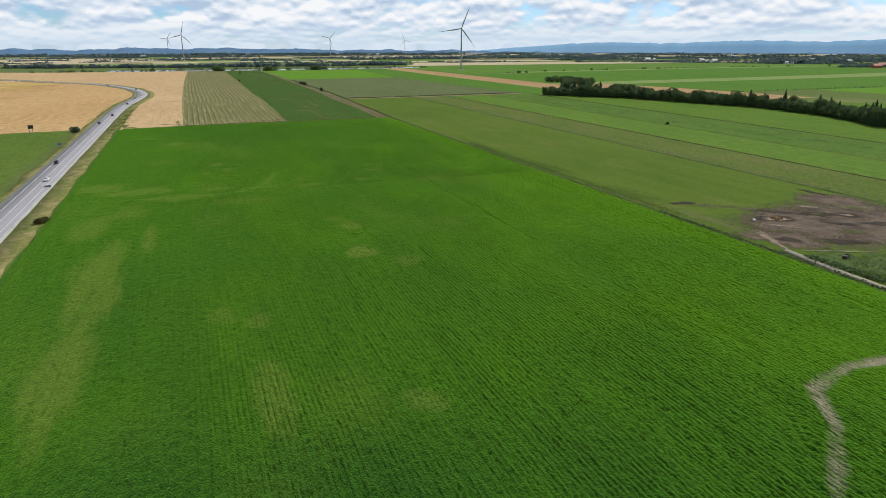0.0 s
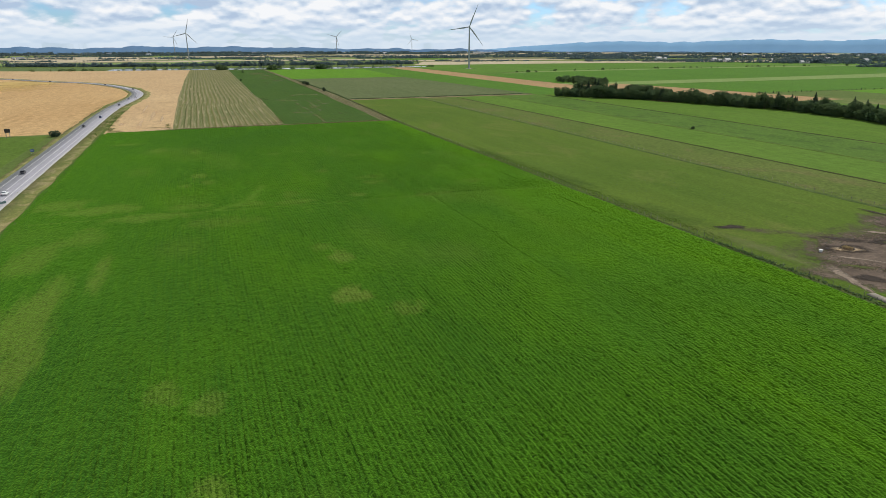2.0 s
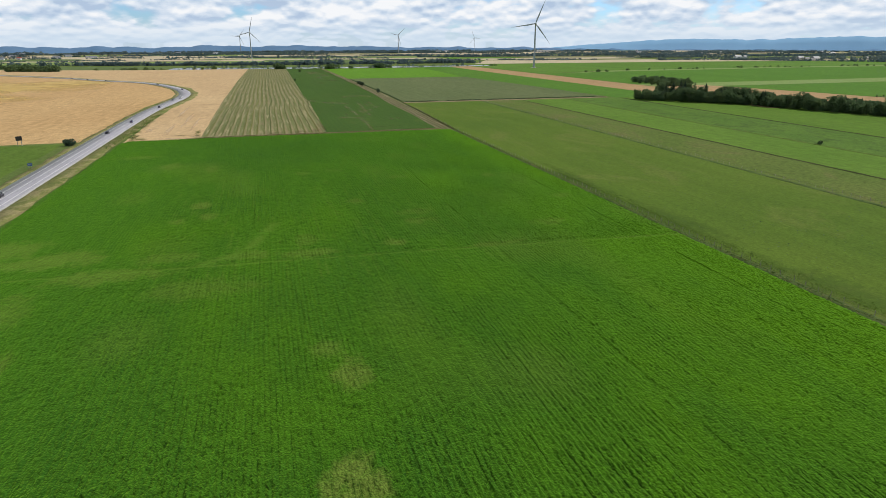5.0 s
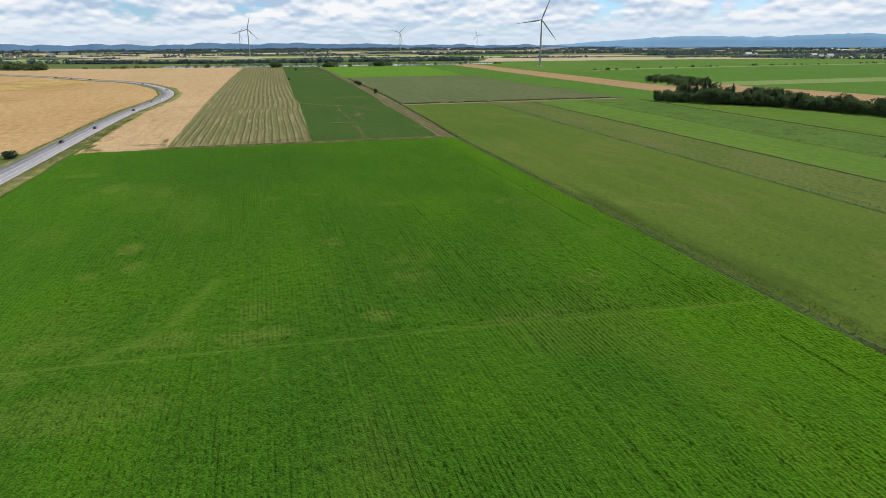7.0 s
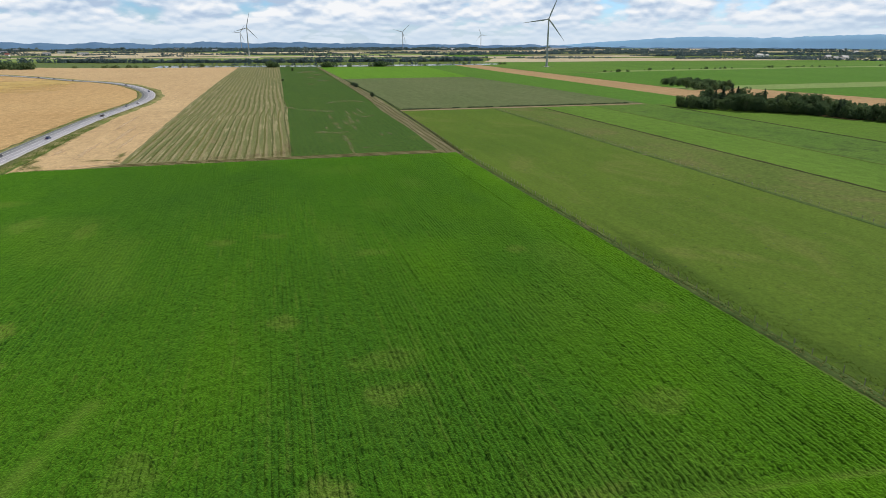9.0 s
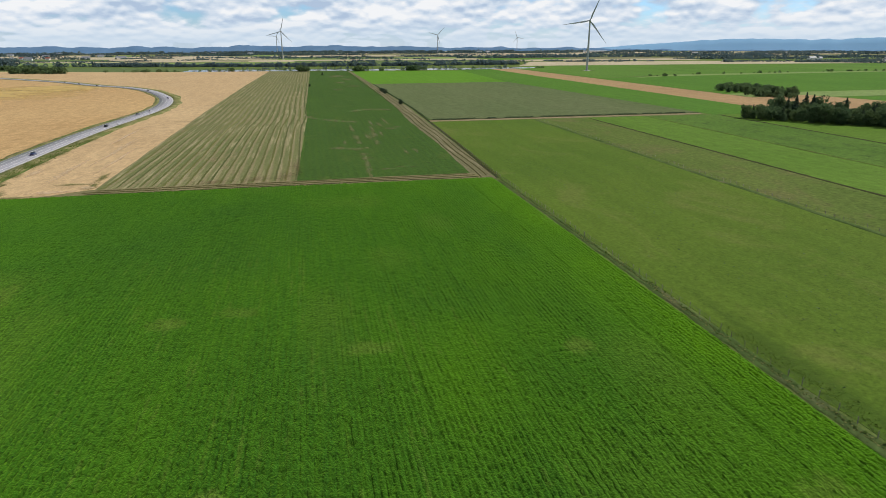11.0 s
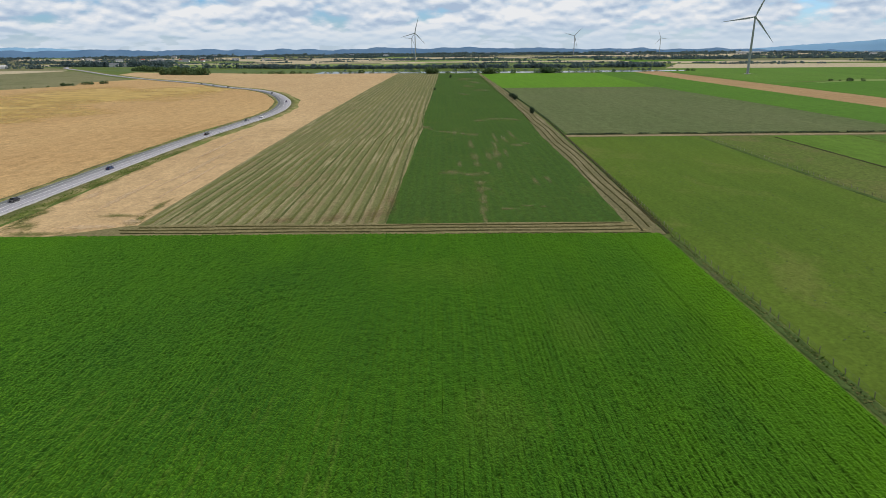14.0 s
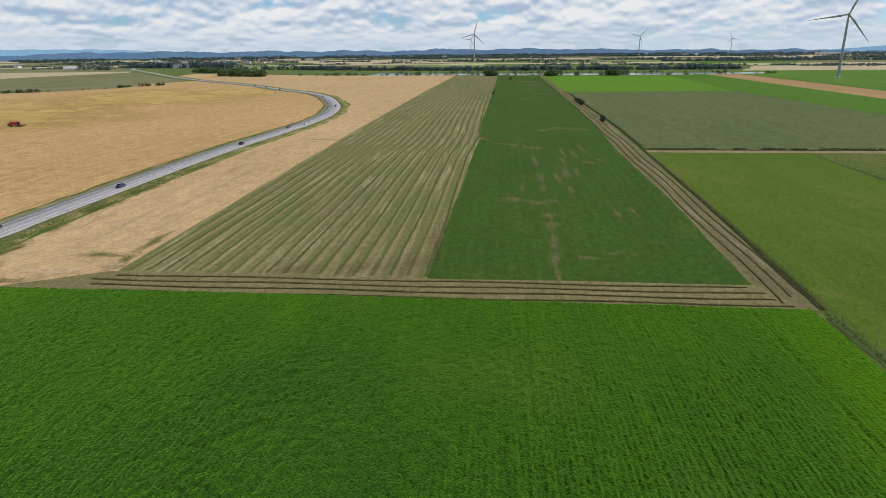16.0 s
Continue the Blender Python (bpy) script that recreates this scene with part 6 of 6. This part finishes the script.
def trough(x, y, turn):
    t = new("water_trough")
    bm = box(bmesh.new(), 0, 0, 0.45, 2.6, 1.1, 0.7, 0, 0.06)
    top = max(bm.faces, key=lambda f: f.calc_center_median().z)
    bmesh.ops.inset_region(bm, faces=[top], thickness=0.1)
    bmesh.ops.translate(bm, verts=top.verts[:], vec=(0, 0, -0.4))
    part("basin", bm, "sign_back", t)
    part("lid", box(bmesh.new(), -0.65, 0, 0.84, 1.2, 1.15, 0.06), "rubber", t, "black lid")
    for sx in (-1.1, 1.1):
        part("foot", box(bmesh.new(), sx, 0, 0.06, 0.16, 0.9, 0.14), "wood", t)
    t.matrix_world = pose(x, y, 0.1, 0, 0, turn) @ Matrix.Scale(1.15, 4)
    return tagged(t, "dark cattle water trough with a black lid", "trough")


trough(15.6, -392.0, 20)
cask = new("mineral_tub")
part("tub", cone(bmesh.new(), 0.45, 0.55, 0.7, Matrix.Translation((0, 0, 0.35)), 18), "white", cask)
part("rim", cone(bmesh.new(), 0.58, 0.58, 0.08, Matrix.Translation((0, 0, 0.7)), 18), "white", cask)
cask.matrix_world = pose(23.3, -352.3, 0.1)
tagged(cask, "small white plastic tub standing in the yard", "tub")


# ---------------------------------------------------------------- harvester in the wheat
def harvester(x, y, turn):
    t = new("combine_harvester")
    part("body", box(bmesh.new(), 0, -1.2, 2.3, 2.9, 6.2, 2.2, 0, 0.15), "red_paint", t)
    part("grain_tank", box(bmesh.new(), 0, -0.6, 3.7, 2.6, 3.0, 0.7, 0, 0.1), "red_paint", t)
    part("chopper", box(bmesh.new(), 0, -4.9, 1.7, 2.4, 1.6, 1.2, 0, 0.1), "sign_back", t)
    part("cab", box(bmesh.new(), 0, 2.4, 2.9, 2.2, 1.7, 1.9, 0, 0.15), "glass", t)
    part("cab_roof", box(bmesh.new(), 0, 2.4, 3.95, 2.4, 2.0, 0.18, 0, 0.05), "red_paint", t)
    part("feeder_house", box(bmesh.new(), 0, 3.7, 1.2, 1.5, 2.4, 0.8, 0, 0.05), "red_paint", t)
    head = part("header", box(bmesh.new(), 0, 5.2, 0.75, 8.2, 1.1, 0.9, 0, 0.08), "sign_back", t)
    reel = bmesh.new()
    for i in range(6):
        a = i * math.pi / 3
        box(reel, 0, 5.9 + math.cos(a) * 0.55, 1.2 + math.sin(a) * 0.55, 7.8, 0.08, 0.08)
    part("reel", reel, "red_paint", head)
    part("auger", cone(bmesh.new(), 0.2, 0.2, 5.5, pose(-1.7, -2.4, 3.6, 86, 0, 0), 12), "red_paint", t)
    for cy, rr, ww in ((1.7, 0.95, 0.8), (-3.4, 0.62, 0.5)):
        for sx in (-1.55, 1.55):
            m = pose(sx, cy, rr, 0, 90, 0)
            w = part("wheel", cone(bmesh.new(), rr, rr, ww, m, 20), "rubber", t)
            part("rim", cone(bmesh.new(), rr * 0.55, rr * 0.55, ww + 0.04, m, 14), "steel", w)
    t.matrix_world = pose(x, y, 0.05, 0, 0, turn) @ Matrix.Scale(0.9, 4)
    return tagged(t, "red combine harvester working in the ripe wheat", "harvester")


harvester(-425, 313, -75)


# ---------------------------------------------------------------- farm buildings and village
def quonset(x, y, turn):
    t = new("barn")
    bm = bmesh.new()
    k, R, L = 20, 9.0, 38.0
    rows = [[bm.verts.new((s, math.cos(math.pi * i / k) * R, math.sin(math.pi * i / k) * R * 1.1)) for i in range(k + 1)] for s in np.linspace(-L / 2, L / 2, 10)]
    for p, q in zip(rows, rows[1:]):
        for i in range(k):
            bm.faces.new((p[i], p[i + 1], q[i + 1], q[i]))
    part("roof", bm, "white", t, "white arched roof shell")
    for s in (-L / 2 + 0.1, L / 2 - 0.1):
        b = bmesh.new()
        b.faces.new([b.verts.new((s, math.cos(math.pi * i / k) * R * 0.99, math.sin(math.pi * i / k) * R * 1.08)) for i in range(k + 1)])
        r = bmesh.ops.extrude_face_region(b, geom=b.faces[:])
        bmesh.ops.translate(b, verts=[v for v in r["geom"] if isinstance(v, bmesh.types.BMVert)], vec=(-0.2 if s > 0 else 0.2, 0, 0))
        part("end_wall", b, "roof_grey", t)
    part("door", box(bmesh.new(), -L / 2, 0, 2.6, 0.2, 5.0, 5.2), "white", t)
    t.matrix_world = pose(x, y, 0, 0, 0, turn)
    return tagged(t, "white arched storage barn at the edge of a field", "barn")


quonset(-1336, 1684, 8)


def house(w, d, h, rise, wall, roof, label):
    t = new("house")
    part("wall", box(bmesh.new(), 0, 0, h / 2, w, d, h), wall, t)
    bm = bmesh.new()
    e = 0.5
    vs = [bm.verts.new(p) for p in ((-w / 2 - e, -d / 2 - e, h), (w / 2 + e, -d / 2 - e, h), (w / 2 + e, d / 2 + e, h), (-w / 2 - e, d / 2 + e, h), (-w / 2 - e, 0, h + rise), (w / 2 + e, 0, h + rise))]
    for f in ((0, 1, 5, 4), (2, 3, 4, 5), (0, 4, 3), (1, 2, 5), (3, 2, 1, 0)):
        bm.faces.new([vs[i] for i in f])
    rf = part("roof", bm, roof, t)
    part("chimney", box(bmesh.new(), w * 0.25, 0, h + rise, 0.7, 0.7, 1.4), "concrete", rf)
    part("door", box(bmesh.new(), 0, -d / 2, 1.05, 1.1, 0.1, 2.1), "roof_red", t)
    for sx in (-0.3, 0.3):
        wn = part("window", box(bmesh.new(), sx * w, -d / 2, h * 0.55, 1.4, 0.1, 1.3), "line", t)
        part("pane", box(bmesh.new(), sx * w, -d / 2 - 0.06, h * 0.55, 1.2, 0.03, 1.1), "glass", wn)
    return tagged(t, label, "house", "buildings of the village")


HOUSES = [house(12, 9, 5.5, 3.5, "white", "roof_grey", "white farmhouse with a grey gable roof"), house(26, 13, 6, 5, "white", "roof_grey", "long white farm shed"),
          house(22, 12, 6, 5, "roof_red", "roof_red", "large red farm building with red roof"), house(14, 10, 6, 4, "white", "roof_red", "white house with a red roof")]


def village():
    r = random.Random(17)
    spots = [(-1050, 1772, 1), (-1015, 1768, 0), (-1150, 2345, 0), (-1112, 2425, 3), (-1190, 2880, 1), (-1690, 2815, 1), (-980, 1800, 0), (1577, 1325, 1), (1609, 994, 0), (1640, 1000, 1), (1980, 1227, 0),
             (1516, 640, 2), (1540, 655, 0), (1970, 1053, 1), (1518, 1547, 1), (1560, 1560, 0), (1537, 1256, 0), (1575, 1262, 1), (1756, 1240, 0), (2069, 1284, 1), (2110, 1300, 0), (1640, 1030, 0),
             (1680, 1010, 1), (2352, 1942, 1), (2820, 1707, 0), (1615, 693, 2), (2000, 880, 0), (2060, 905, 1), (1850, 1120, 0)]
    for i in range(26):
        a, d = r.uniform(-46, 50), r.uniform(2800, 4400)
        spots.append((-80 + math.sin(radians(a)) * d, -350 + math.cos(radians(a)) * d, r.choice((0, 0, 1, 1))))
    for i in range(14):
        spots.append((-1150 + r.uniform(-260, 160), 2300 + r.uniform(-220, 260), r.choice((0, 0, 1, 1, 3))))
    seen = set()
    for x, y, k in spots:
        m = pose(x, y, 0, 0, 0, r.uniform(-40, 40))
        if k not in seen:
            seen.add(k)
            HOUSES[k].matrix_world = m
        else:
            copy_thing(HOUSES[k], m)


village()


def long_hall(x, y, turn):
    t = new("warehouse")
    part("wall", box(bmesh.new(), 0, 0, 5, 130, 40, 10), "white", t)
    part("roof", box(bmesh.new(), 0, 0, 10.3, 132, 42, 0.8), "white", t)
    for i in range(6):
        part("gate", box(bmesh.new(), -50 + i * 20, -20.05, 2.5, 5, 0.2, 5), "roof_grey", t)
    t.matrix_world = pose(x, y, 0, 0, 0, turn)
    return tagged(t, "long white warehouse far off on the plain", "warehouse")


long_hall(1550, 3230, -25)
